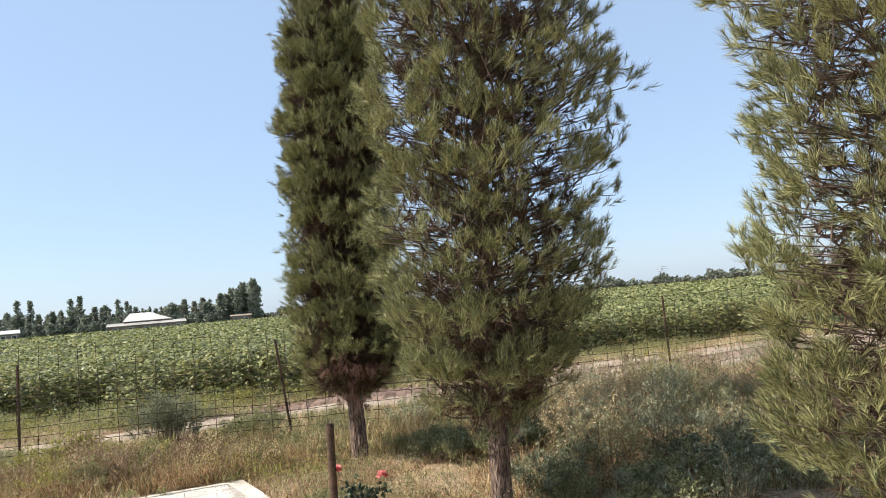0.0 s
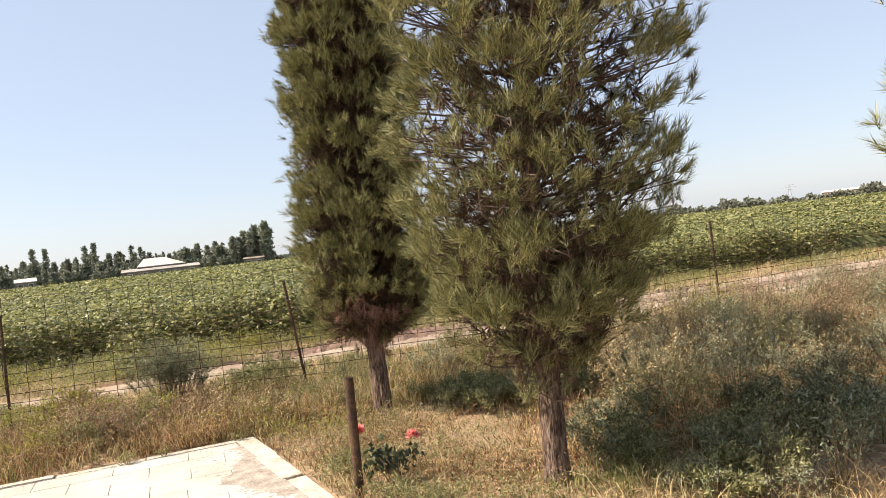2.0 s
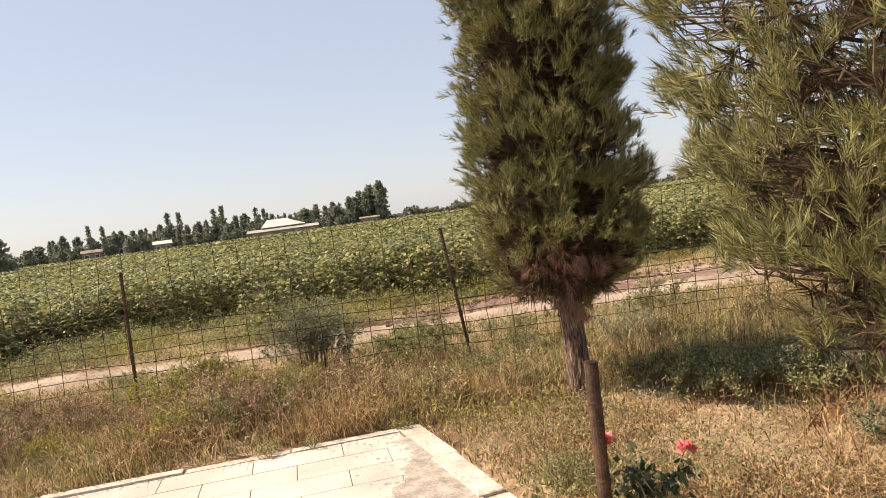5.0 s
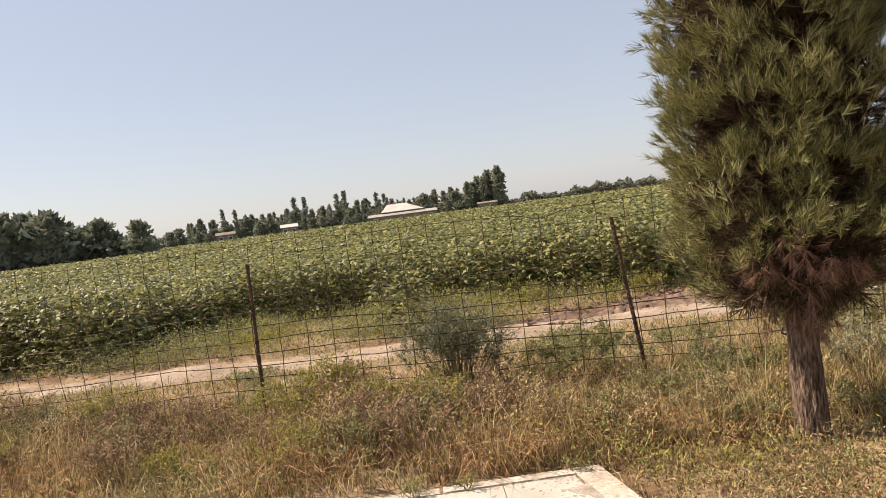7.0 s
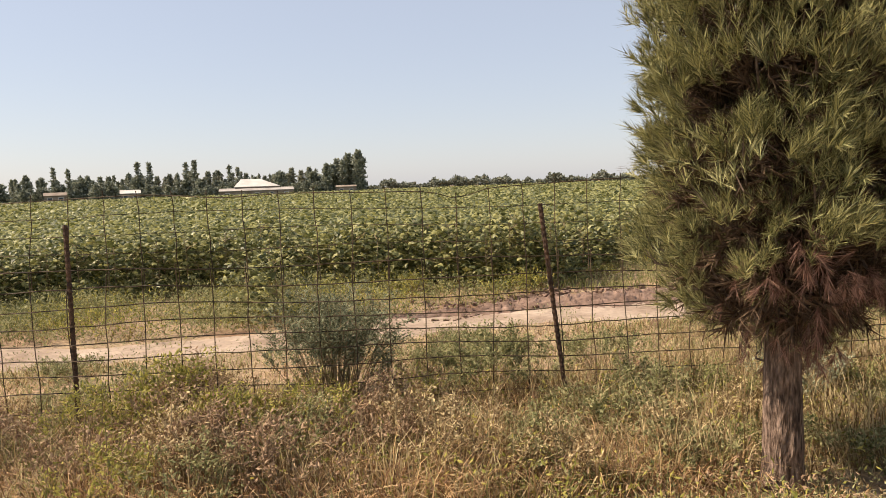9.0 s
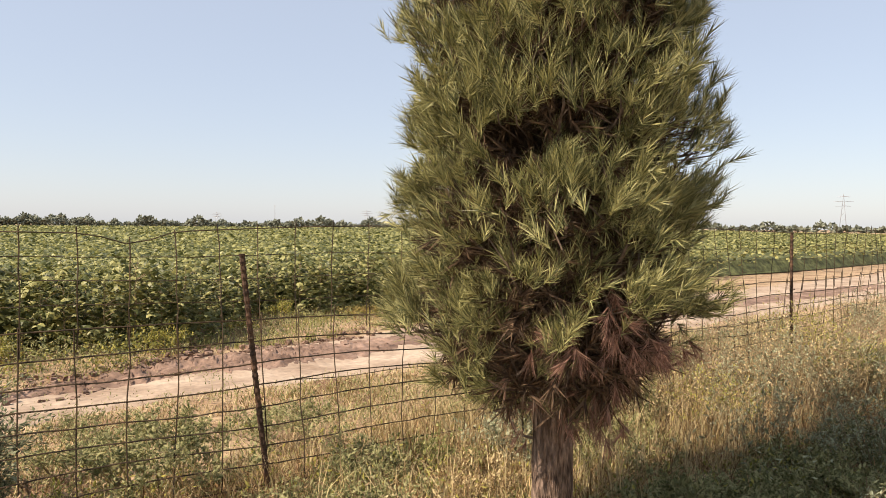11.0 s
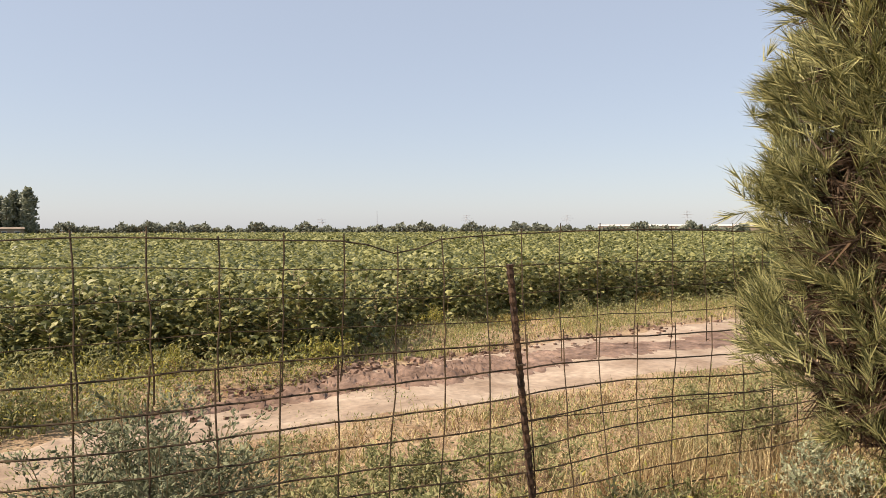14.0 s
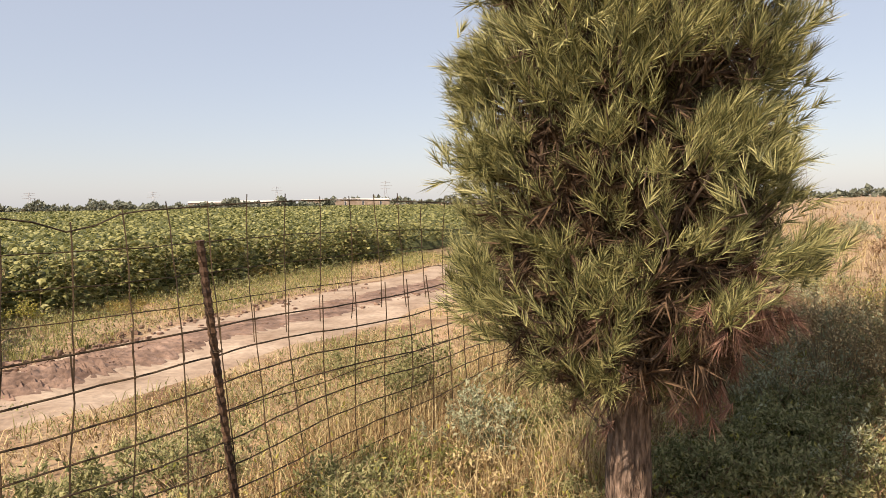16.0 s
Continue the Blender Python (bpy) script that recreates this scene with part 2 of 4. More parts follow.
def hills(x, y):
    """Soft unevenness of the ground near the walk, flat far away."""
    fade = np.clip(1 - np.hypot(x, y) / 40, 0, 1)
    return fade * (0.018 * np.sin(x * 2.1 + 1.3 * np.sin(y * 1.1)) + 0.014 * np.sin(y * 2.9 + 0.7 * x) + 0.008 * np.sin(7 * x + 3 * y) * np.cos(6 * y - 2 * x))


# paving: corner, front edge running left, kerb running back
CORNER = np.array([-0.50, -1.50])
ALONG = np.array([-0.987, -0.158])
ALONG /= np.linalg.norm(ALONG)
BACK = np.array([0.305, -0.952])
BACK /= np.linalg.norm(BACK)
SQUARE = np.array([-ALONG[1], ALONG[0]])
SQUARE = SQUARE if SQUARE[1] < 0 else -SQUARE
KERBN = np.array([BACK[1], -BACK[0]])
KERBN = KERBN if KERBN[0] > 0 else -KERBN


def paved(x, y, margin=0.0):
    """Whether a place lies on the paving, or within margin of it."""
    p = np.stack([x - CORNER[0], y - CORNER[1]], -1)
    return (p @ SQUARE > -margin) & (p @ KERBN < margin)


def field_edge(x):
    """The front of the cotton field, as y over x."""
    return np.interp(x, [-60, -9, -7, -5.9, -4.2, -3.0, -1.2, 0.6, 1.7, 2.7, 7.8, 12, 17, 24, 33, 60, 200], [3.3, 3.4, 3.7, 5.6, 6.3, 6.2, 5.8, 5.3, 5.5, 7.2, 8.0, 8.3, 8.6, 8.7, 9.6, 12, 26])


def track_near(x):
    return np.interp(x, [-60, -4.5, -3, 0, 2.2, 6, 12, 60], [1.4, 2.1, 2.2, 2.7, 2.95, 3.05, 3.3, 6.0])


def track_far(x):
    return np.interp(x, [-60, -5, -2.3, -0.5, 1.2, 5, 11, 60], [2.5, 2.95, 3.1, 3.7, 4.7, 5.4, 6.1, 11.0])


# ---- ground ----
def axis(lo, hi, step, far):
    near = np.arange(lo, hi + step / 2, step)
    grow = 1.35 ** np.arange(1, 40) * step
    out = np.cumsum(grow)
    out = out[out < far]
    return np.concatenate([lo - out[::-1], near, hi + out])


gx, gy = axis(-12, 16, 0.2, 3200), axis(-13, 10, 0.2, 3200)
X, Y = np.meshgrid(gx, gy)
Z = hills(X, Y) - 0.012
inside = paved(X, Y, 0.25)
Z = np.where(inside, -0.06, Z)
nx = len(gx)
i = np.arange(len(gy) - 1)[:, None] * nx + np.arange(nx - 1)[None]
F = np.concatenate([np.stack([i, i + 1, i + nx + 1], -1).reshape(-1, 3), np.stack([i, i + nx + 1, i + nx], -1).reshape(-1, 3)])
ground = new("ground", np_mesh("ground", np.stack([X, Y, Z], -1).reshape(-1, 3), F, M_SOIL, True))
tagged(ground, "bare dry brown soil under weeds, reaching the horizon", "ground", kind="structure")


def strip(name, near, far, x0, x1, step, lift, material, rows=14, ruts=0.0, lumps=None, ragged=0.06):
    xs = np.arange(x0, x1 + step, step)
    u = np.linspace(0, 1, rows)
    rg = np.random.default_rng(3)
    edge0 = near(xs) + 0.10 * np.sin(xs * 3.1) * np.sin(xs * 1.3) + ragged * (rg.random(len(xs)) - 0.5)
    edge1 = far(xs) + 0.16 * np.sin(xs * 2.3 + 1) * np.sin(xs * 0.9) + 1.7 * ragged * (rg.random(len(xs)) - 0.5)
    yy = edge0[:, None] * (1 - u) + edge1[:, None] * u
    xx = np.repeat(xs[:, None], rows, 1)
    zz = hills(xx, yy) + lift * np.minimum(1, 5 * np.minimum(u, 1 - u))[None] - 0.014 * (np.minimum(u, 1 - u)[None] < 0.01)
    zz = zz - ruts * (np.exp(-((u - 0.3) / 0.09) ** 2) + np.exp(-((u - 0.72) / 0.09) ** 2))[None] + 0.006 * (rg.random(zz.shape) - 0.5)
    if lumps is not None:
        zz = zz + lumps(xx) * rg.random(zz.shape) ** 2 * np.minimum(1, 6 * np.minimum(u, 1 - u))[None]
    i = np.arange(len(xs) - 1)[:, None] * rows + np.arange(rows - 1)[None]
    f = np.concatenate([np.stack([i, i + rows, i + rows + 1], -1).reshape(-1, 3), np.stack([i, i + rows + 1, i + 1], -1).reshape(-1, 3)])
    return new(name, np_mesh(name, np.stack([xx, yy, zz], -1).reshape(-1, 3), f, material, True))


road = strip("road", track_near, track_far, -60, 60, 0.15, 0.012, M_TRACK, 18, 0.012)
tagged(road, "pale dusty dirt track beside the cotton field", "dirt track", kind="structure")
mud = strip("mud_patch", lambda x: np.interp(x, [-1.2, 1.5, 4, 8, 20], [3.6, 3.6, 3.8, 4.05, 4.6]), lambda x: np.interp(x, [-1.2, 1.5, 4, 8, 20], [3.75, 4.6, 4.75, 4.85, 5.4]), -1.2, 20, 0.05, 0.018, M_MUD, 24, 0.0, lambda x: np.interp(x, [-1, 0.5, 2.5, 4, 20], [0.03, 0.06, 0.05, 0.015, 0.01]), 0.16)
tagged(mud, "damp red-brown mud drying on the dirt track", "mud", kind="stuff")

# clods along the mud and the field edge
pieces = []
rg = np.random.default_rng(11)
for _ in range(1500):
    x = rg.uniform(-1.0, 9.0) if rg.random() < 0.5 else rg.uniform(-0.6, 3.4)
    y = (track_far(x) + rg.normal(0, 0.28)) if rg.random() < 0.6 else rg.uniform(3.9, 4.7)
    s = 0.006 + 0.034 * rg.random() ** 3
    v = rg.normal(size=(8, 3)) * np.array([0.25, 0.25, 0.2]) + np.array([[-1, -1, -1], [1, -1, -1], [1, 1, -1], [-1, 1, -1], [-1, -1, 1], [1, -1, 1], [1, 1, 1], [-1, 1, 1]]) * np.array([0.8, 0.8, 0.55])
    f = np.array([[0, 2, 1], [0, 3, 2], [4, 5, 6], [4, 6, 7], [0, 1, 5], [0, 5, 4], [1, 2, 6], [1, 6, 5], [2, 3, 7], [2, 7, 6], [3, 0, 4], [3, 4, 7]])
    pieces.append((v * s + np.array([x, y, hills(x, y) + s * 0.4]), f))
clods = new("soil_clods", np_mesh("soil_clods", *join(pieces), M_MUD))
tagged(clods, "crumbled reddish soil clods along the track edge", "soil", kind="stuff")

# ---- wire fence ----
fence = empty("wire_fence", 0, 0)
tagged(fence, "rusty wire mesh fence on leaning iron posts", "fence", kind="structure")
POSTS = [(-9.1, 0.05, 1.40, 0.0), (-6.1, 0.04, 1.40, 0.02), (-3.075, 0.04, 1.365, 0.01), (0.075, 0.0, 1.37, -0.15), (2.99, 0.0, 1.36, 0.01), (5.45, 0.0, 1.5, -0.02), (8.5, 0.0, 1.45, 0.0), (11.5, 0.05, 1.45, 0.02), (14.5, 0.1, 1.45, 0.0), (17.5, 0.15, 1.45, 0.0)]
for x, y, h, lean in POSTS:
    zz = np.arange(-0.25, h + 0.001, 0.02)
    ring = 0.0138 + 0.004 * (np.arange(len(zz)) % 2)
    path = np.stack([x + lean * np.maximum(zz, 0) / h, y + 0.02 * np.sin(zz), zz], 1)
    child("post", np_mesh("post", *tube(path, ring, 8), M_RUST), fence, "ribbed rusty iron fence post")

rg = np.random.default_rng(5)


def mesh_top(x):
    return 1.50 + 0.02 * np.sin(x * 1.9) - 0.055 * np.exp(-((x + 0.62) / 0.13) ** 2) - 0.03 * np.exp(-((x + 2.1) / 0.3) ** 2)


def mesh_y(x, z):
    return 0.03 + 0.05 * np.sin(x * 1.7 + 0.5) * np.clip(z, 0, 1.5) - 0.03 * np.sin(x * 4.1 + z * 3)


def wire(name, pts, r=0.0028):
    child(name, np_mesh(name, *tube(pts, r, 4, True), M_WIRE), fence)


xs_h = np.arange(-10, 18.01, 0.11)
# upper mesh: taller cells; lower mesh: closer rows
for z0, low in [(1.50, 0), (1.365, 0), (1.25, 0), (1.13, 0), (1.02, 1), (0.90, 1), (0.785, 1), (0.68, 1), (0.575, 1), (0.47, 1), (0.36, 1), (0.25, 1), (0.13, 1)]:
    drop = 0.012 * np.sin(xs_h * 2.2 + z0 * 9) + 0.002 * rg.normal(size=len(xs_h))
    zz = np.where(z0 > 1.45, mesh_top(xs_h), z0 + drop - 0.035 * np.sin(xs_h * 0.52))
    wire("wire", np.stack([xs_h, mesh_y(xs_h, zz) - 0.004, zz], 1), 0.0036 if low else 0.0028 if z0 > 1.45 else 0.0019)
x = -9.95
while x < 17.9:
    zz = np.linspace(0.93 + rg.uniform(-0.02, 0.02), mesh_top(x) + rg.uniform(0.01, 0.055), 7)
    xx = x + 0.02 * np.sin(x) * (zz - 1) + 0.004 * rg.normal(size=7)
    wire("wire", np.stack([xx, mesh_y(xx, zz), zz], 1), 0.0030)
    off = 0.03 * np.sin(x * 0.7)
    zz = np.linspace(0.02, 1.06 + rg.uniform(-0.02, 0.02), 7)
    xx = x + off + 0.012 + 0.006 * rg.normal(size=7)
    wire("wire", np.stack([xx, mesh_y(xx, zz) + 0.004, zz], 1), 0.0034)
    x += 0.222

# a loose barbed strand from the leaning post
xb = np.arange(0.0, 5.45, 0.05)
zb = 0.69 - 0.035 * np.sin(xb / 5.4 * np.pi) + 0.006 * np.sin(xb * 9)
strand = [tube(np.stack([xb, 0.0 * xb - 0.02, zb], 1), 0.0022, 4)]
for k in range(2, len(xb), 3):
    c = np.array([xb[k], -0.02, zb[k]])
    for d in ((0.006, 0.012, 0.013), (-0.006, -0.012, 0.013)):
        strand.append(tube([c - np.array(d), c + np.array(d)], 0.0012, 3))
child("barbed_wire", np_mesh("barbed_wire", *join(strand), M_WIRE), fence, "sagging rusty barbed wire")

# wire ties on the posts
for x, y, h, lean in POSTS[1:7]:
    for z in (0.55, 0.93):
        a = np.linspace(0, 4 * np.pi, 24)
        cx = x + lean * z / h
        pts = np.stack([cx + 0.019 * np.cos(a), y + 0.02 * np.sin(a), z + 0.006 * a / 6], 1)
        child("wire_tie", np_mesh("wire_tie", *tube(pts, 0.0016, 4), M_WIRE), fence)

# ---- pipe post by the kerb ----
pipe = empty("pipe_post", 0.32, -3.65)
tagged(pipe, "short rusted open-ended iron pipe set in the soil beside the kerb", "pipe")
prof = np.array([[-0.2, 0.031], [0.80, 0.031], [0.80, 0.026], [0.66, 0.026]])
path = np.array([[0.012 * z, -0.01 * z, z] for z, _ in prof])
v, f = tube(path, prof[:, 1], 16, False)
child("pipe_body", np_mesh("pipe_body", v, f, M_RUST, False), pipe, "rusted brown pipe")
for z in (0.27, 0.62):
    child("weld_ring", np_mesh("weld_ring", *tube([[0.012 * z, -0.01 * z, z - 0.01], [0.012 * z, -0.01 * z, z], [0.012 * z, -0.01 * z, z + 0.01]], [0.0315, 0.034, 0.0315], 16, False), M_RUST), pipe)

# ---- pines ----


def shoots(base, d, length, needle, count, rg, width=0.0019, spread=0.72):
    """Needles standing along twigs from base in direction d, pointing forward."""
    n = len(base)
    u = rg.random((n, count)) ** 0.8
    a, b = frames_from(d)
    ph = rg.random((n, count)) * 2 * np.pi
    sp = spread * (0.55 + 0.7 * rg.random((n, count))) * (1.15 - 0.55 * u)
    radial = np.cos(ph)[..., None] * a[:, None] + np.sin(ph)[..., None] * b[:, None]
    nd = d[:, None] + radial * sp[..., None] + np.array([0, 0, 0.12])
    nd /= np.linalg.norm(nd, axis=2)[..., None]
    root = base[:, None] + d[:, None] * (u * length[:, None])[..., None]
    ln = needle * (0.75 + 0.45 * rg.random((n, count)))
    tip = root + nd * ln[..., None] + np.array([0, 0, -0.012]) * rg.random((n, count))[..., None]
    sd = np.cross(nd, rg.normal(size=nd.shape))
    sd /= np.linalg.norm(sd, axis=2)[..., None]
    v = np.stack([root - sd * width, root + sd * width, tip], 2).reshape(-1, 3)
    f = np.arange(len(v)).reshape(-1, 3)
    return v, f


def pine(x, y, seed, profile, height, trunk_r, whorl, per, twigs, label, needle=0.08, count=30, gap=0.0, dead=(), lean=(0.0, 0.0), loose=0.10, seen=5.0, inner=1000, skew=0.0, skew_az=0.0, brushes=110, withered=None):
    """A pine: barked trunk, limbs in whorls that turn upwards, shoots of long needles."""
    rg = np.random.default_rng(seed)
    tree = empty("pine_tree", x, y)
    tagged(tree, label, "tree", "pines along the fence")
    zs = np.concatenate([[-0.15, 0.0, 0.06, 0.14], np.arange(0.22, height, 0.1)])
    rad = trunk_r * (1 - 0.93 * np.clip(zs, 0, None) / height) * (1 + 0.22 * np.exp(-np.clip(zs, 0, None) / 0.06))
    wob = 0.02 * np.stack([np.sin(zs * 1.1 + seed), np.cos(zs * 0.9 + seed), 0 * zs], 1)
    path = np.stack([zs * lean[0], zs * lean[1], zs], 1) + wob
    child("trunk", np_mesh("trunk", *tube(path, rad, 20, True, 0.07, seed), M_BARK, False), tree, "grey-brown furrowed bark")
    low = profile[0][0]
    pr = np.array(profile)
    limb_parts, sb, sdir, slen = [], [], [], []

    def inside_crown(p, margin):
        """Draws points back to the lumpy outline of the crown."""
        rad, az = np.hypot(p[:, 0], p[:, 1]) + 1e-6, np.arctan2(p[:, 1], p[:, 0])
        lump = 0.98 + 0.06 * np.sin(az * 3 + p[:, 2] * 4.3 + seed) + 0.05 * np.sin(p[:, 2] * 8.7 + az * 2) + 0.03 * np.sin(p[:, 2] * 17 + az * 5)
        lump = lump * (1 + skew * np.cos(az - skew_az) * np.clip((p[:, 2] - 1.2) / 1.5, 0, 1))
        lim = np.maximum(np.interp(p[:, 2], pr[:, 0], pr[:, 1]) * lump - margin, 0.03)
        k = np.minimum(1, lim / rad)
        return p * np.stack([k, k, np.ones_like(k)], 1)

    z = low
    while z < height - 0.12:
        n = per + rg.integers(-1, 2)
        a0 = rg.random() * 6.28
        for k in range(n):
            az = a0 + k * 6.283 / n + rg.normal(0, 0.3)
            zz = z + rg.normal(0, 0.07)
            r = np.interp(zz + 0.2, pr[:, 0], pr[:, 1]) * rg.uniform(0.78, 1.06) - 0.14
            r = r * (1 + skew * math.cos(az - skew_az) * min(max((zz - 1.2) / 1.5, 0), 1))
            if r < 0.03 or rg.random() < gap:
                continue
            el0, rise = rg.uniform(0.0, 0.4), rg.uniform(0.1, 0.4)
            s = np.linspace(0, 1, 7)
            out = r * s
            up = out * math.tan(el0) + r * rise * s ** 2.2
            if zz < low + 0.25:
                up = out * -0.1 + 0.2 * r * s ** 2
            bend = 0.1 * r * np.sin(s * 3 + rg.random() * 6)
            px = np.interp(zz, zs, path[:, 0]) + out * math.cos(az) - bend * math.sin(az)
            py = np.interp(zz, zs, path[:, 1]) + out * math.sin(az) + bend * math.cos(az)
            p = np.stack([px, py, zz + up], 1)
            p = inside_crown(p, 0.20)
            limb_parts.append(tube(p, np.linspace(0.006 + 0.008 * r, 0.0035, 7), 5, False))
            outward = np.array([math.cos(az), math.sin(az), 0.0])
            if withered and zz < withered[2] - 0.15 and abs((az - withered[0] + math.pi) % (2 * math.pi) - math.pi) < withered[1]:
                continue
            for _ in range(max(2, int(twigs * (0.35 + r) * (1.0 if zz < seen else 0.4)))):
                q = rg.uniform(0.2, 1.0) ** 0.75
                j = min(int(q * 6), 5)
                w = q * 6 - j
                c = p[j] * (1 - w) + p[j + 1] * w
                e = c + rg.normal(size=3) * np.array([loose, loose, loose * 0.7]) * (0.5 + 0.8 * q) + np.array([0, 0, 0.03])
                e = inside_crown(e[None], 0.18)[0]
                aim = outward * rg.uniform(0.25, 0.8) + rg.normal(size=3) * 0.26 + np.array([0, 0, rg.uniform(0.55, 1.15)])
                aim /= np.linalg.norm(aim)
                limb_parts.append(tube([c, e, e + aim * 0.08], [0.0035, 0.003, 0.002], 3, False))
                for _ in range(5):
                    dd = aim + rg.normal(size=3) * 0.24
                    sb.append(e + rg.normal(size=3) * 0.026)
                    sdir.append(dd / np.linalg.norm(dd))
                    slen.append(rg.uniform(0.05, 0.12))
            sb.append(p[-1])
            t = p[-1] - p[-2]
            sdir.append(t / np.linalg.norm(t))
            slen.append(0.1)
        z += whorl * rg.uniform(0.8, 1.2)
    # upturned brushes of young shoots over the outside of the crown, in tiers
    for _ in range(int(brushes * (min(height, seen) - low))):
        tier = rg.uniform(low + 0.1, min(height - 0.3, seen))
        zc = low + 0.12 + round((tier - low) / 0.36) * 0.36 + rg.normal(0, 0.075)
        az = rg.random() * 6.283
        r = np.interp(zc, pr[:, 0], pr[:, 1]) * rg.uniform(0.72, 1.0) * (1 + skew * math.cos(az - skew_az) * min(max((zc - 1.2) / 1.5, 0), 1))
        outward = np.array([math.cos(az), math.sin(az), 0.0])
        c = inside_crown((outward * r + np.array([0, 0, zc]))[None], 0.19)[0]
        if withered and zc < withered[2] and abs((az - withered[0] + math.pi) % (2 * math.pi) - math.pi) < withered[1]:
            continue
        aim = outward * rg.uniform(0.25, 0.75) + rg.normal(size=3) * 0.2 + np.array([0, 0, rg.uniform(0.5, 1.0)])
        aim /= np.linalg.norm(aim)
        back = c - outward * r * 0.5 - np.array([0, 0, 0.10])
        limb_parts.append(tube([back, c - aim * 0.04, c + aim * 0.06], [0.0045, 0.0035, 0.002], 4, False))
        for _ in range(rg.integers(7, 12)):
            dd = aim + rg.normal(size=3) * 0.3
            sb.append(c + rg.normal(size=3) * np.array([0.045, 0.045, 0.03]))
            sdir.append(dd / np.linalg.norm(dd))
            slen.append(rg.uniform(0.04, 0.11))
    child("branchwork", np_mesh("branchwork", *join(limb_parts), M_LIMB), tree, "thin brown branches")
    sb, sdir, slen = np.array(sb), np.array(sdir), np.array(slen)
    child("crown", np_mesh("crown", *shoots(sb, sdir, slen, needle, count, rg), M_NEEDLE), tree, "dense tufts of long olive-green needles", "stuff")
    # withered needles filling the heart of the crown, coloured dark to deepen its shade
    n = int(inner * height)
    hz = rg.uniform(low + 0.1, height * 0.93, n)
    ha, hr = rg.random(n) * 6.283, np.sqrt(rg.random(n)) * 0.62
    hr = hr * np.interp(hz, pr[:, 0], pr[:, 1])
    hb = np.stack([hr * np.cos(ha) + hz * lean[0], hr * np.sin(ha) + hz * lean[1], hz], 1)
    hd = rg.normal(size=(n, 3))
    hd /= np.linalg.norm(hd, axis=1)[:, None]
    child("shade_needles", np_mesh("shade_needles", *shoots(hb, hd, np.full(n, 0.1), 0.11, 16, rg, 0.0038, 0.8), M_INNERSHADE), tree, "withered brown needles inside the crown, darkened to deepen its shade", "stuff")
    # dry needles on the inner, lower twigs
    pick = (rg.random(len(sb)) < 0.3) & (sb[:, 2] < low + 1.1) & (np.hypot(sb[:, 0], sb[:, 1]) < 0.5 * np.interp(sb[:, 2], pr[:, 0], pr[:, 1]))
    ib = sb[pick] - np.array([0, 0, 0.1])
    idr = rg.normal(size=(len(ib), 3)) + np.array([0, 0, -0.9])
    idr /= np.linalg.norm(idr, axis=1)[:, None]
    child("dead_needles", np_mesh("dead_needles", *shoots(ib, idr, slen[pick] * 0.6, needle, 22, rg), M_NEEDLEDEAD), tree, "reddish-brown dead needles under the crown", "stuff")
    for dx, dy, dz in dead:
        c = np.array([[dx * 0.25, dy * 0.25, dz + 0.22], [dx * 0.8, dy * 0.8, dz + 0.17], [dx, dy, dz + 0.05]])
        twig = child("dead_twig", np_mesh("dead_twig", *tube(c, [0.007, 0.005, 0.003], 5), M_LIMB), tree, "dry broken twig")
        bb = np.repeat(c[2:], 14, 0) + rg.normal(size=(14, 3)) * 0.05
        dd = rg.normal(size=(14, 3)) * 0.5 + np.array([0, 0, -1])
        dd /= np.linalg.norm(dd, axis=1)[:, None]
        child("dead_tuft", np_mesh("dead_tuft", *shoots(bb, dd, np.full(14, 0.05), 0.085, 34, rg, 0.0016, 0.6), M_NEEDLEDEAD), twig, "pinkish-brown tuft of dead needles", "stuff")
    return tree


pine(0.748, -1.378, 21, [(0.76, 0.34), (0.88, 0.56), (1.0, 0.70), (1.2, 0.76), (1.45, 0.76), (1.85, 0.75), (2.3, 0.72), (3.2, 0.74), (4.7, 0.68), (5.3, 0.46), (6.3, 0.03)], 6.4, 0.092, 0.14, 9, 4.2,
     "slim dense pine with furrowed trunk close to the fence", inner=1700, brushes=190, withered=(-1.72, 0.42, 1.2), dead=[(-0.13, -0.47, 1.13), (0.02, -0.50, 1.06), (-0.26, -0.36, 1.05), (-0.02, -0.34, 0.74), (0.14, -0.46, 1.02), (-0.05, -0.40, 0.94)])
pine(1.57, -4.0, 34, [(0.70, 0.4), (0.92, 0.72), (1.2, 0.82), (1.6, 0.96), (2.1, 1.08), (3.2, 1.16), (4.4, 1.12), (5.6, 0.6), (6.8, 0.03)], 6.9, 0.084, 0.155, 9, 2.9,
     "airy pine with drooping lower branches in dry grass", gap=0.06, loose=0.13, lean=(0.03, -0.01), seen=4.4, inner=520, brushes=135, skew=0.17, skew_az=-0.25)
pine(3.3, -6.4, 55, [(0.22, 0.55), (0.45, 0.88), (0.8, 1.0), (1.5, 1.0), (2.3, 0.90), (3.2, 0.98), (4.2, 1.0), (5.5, 0.7), (7.0, 0.03)], 7.1, 0.098, 0.18, 8, 2.9,
     "open pine with bare inner branches and green tips", gap=0.1, loose=0.13, seen=3.8, inner=330, brushes=135)

# ---- cotton ----


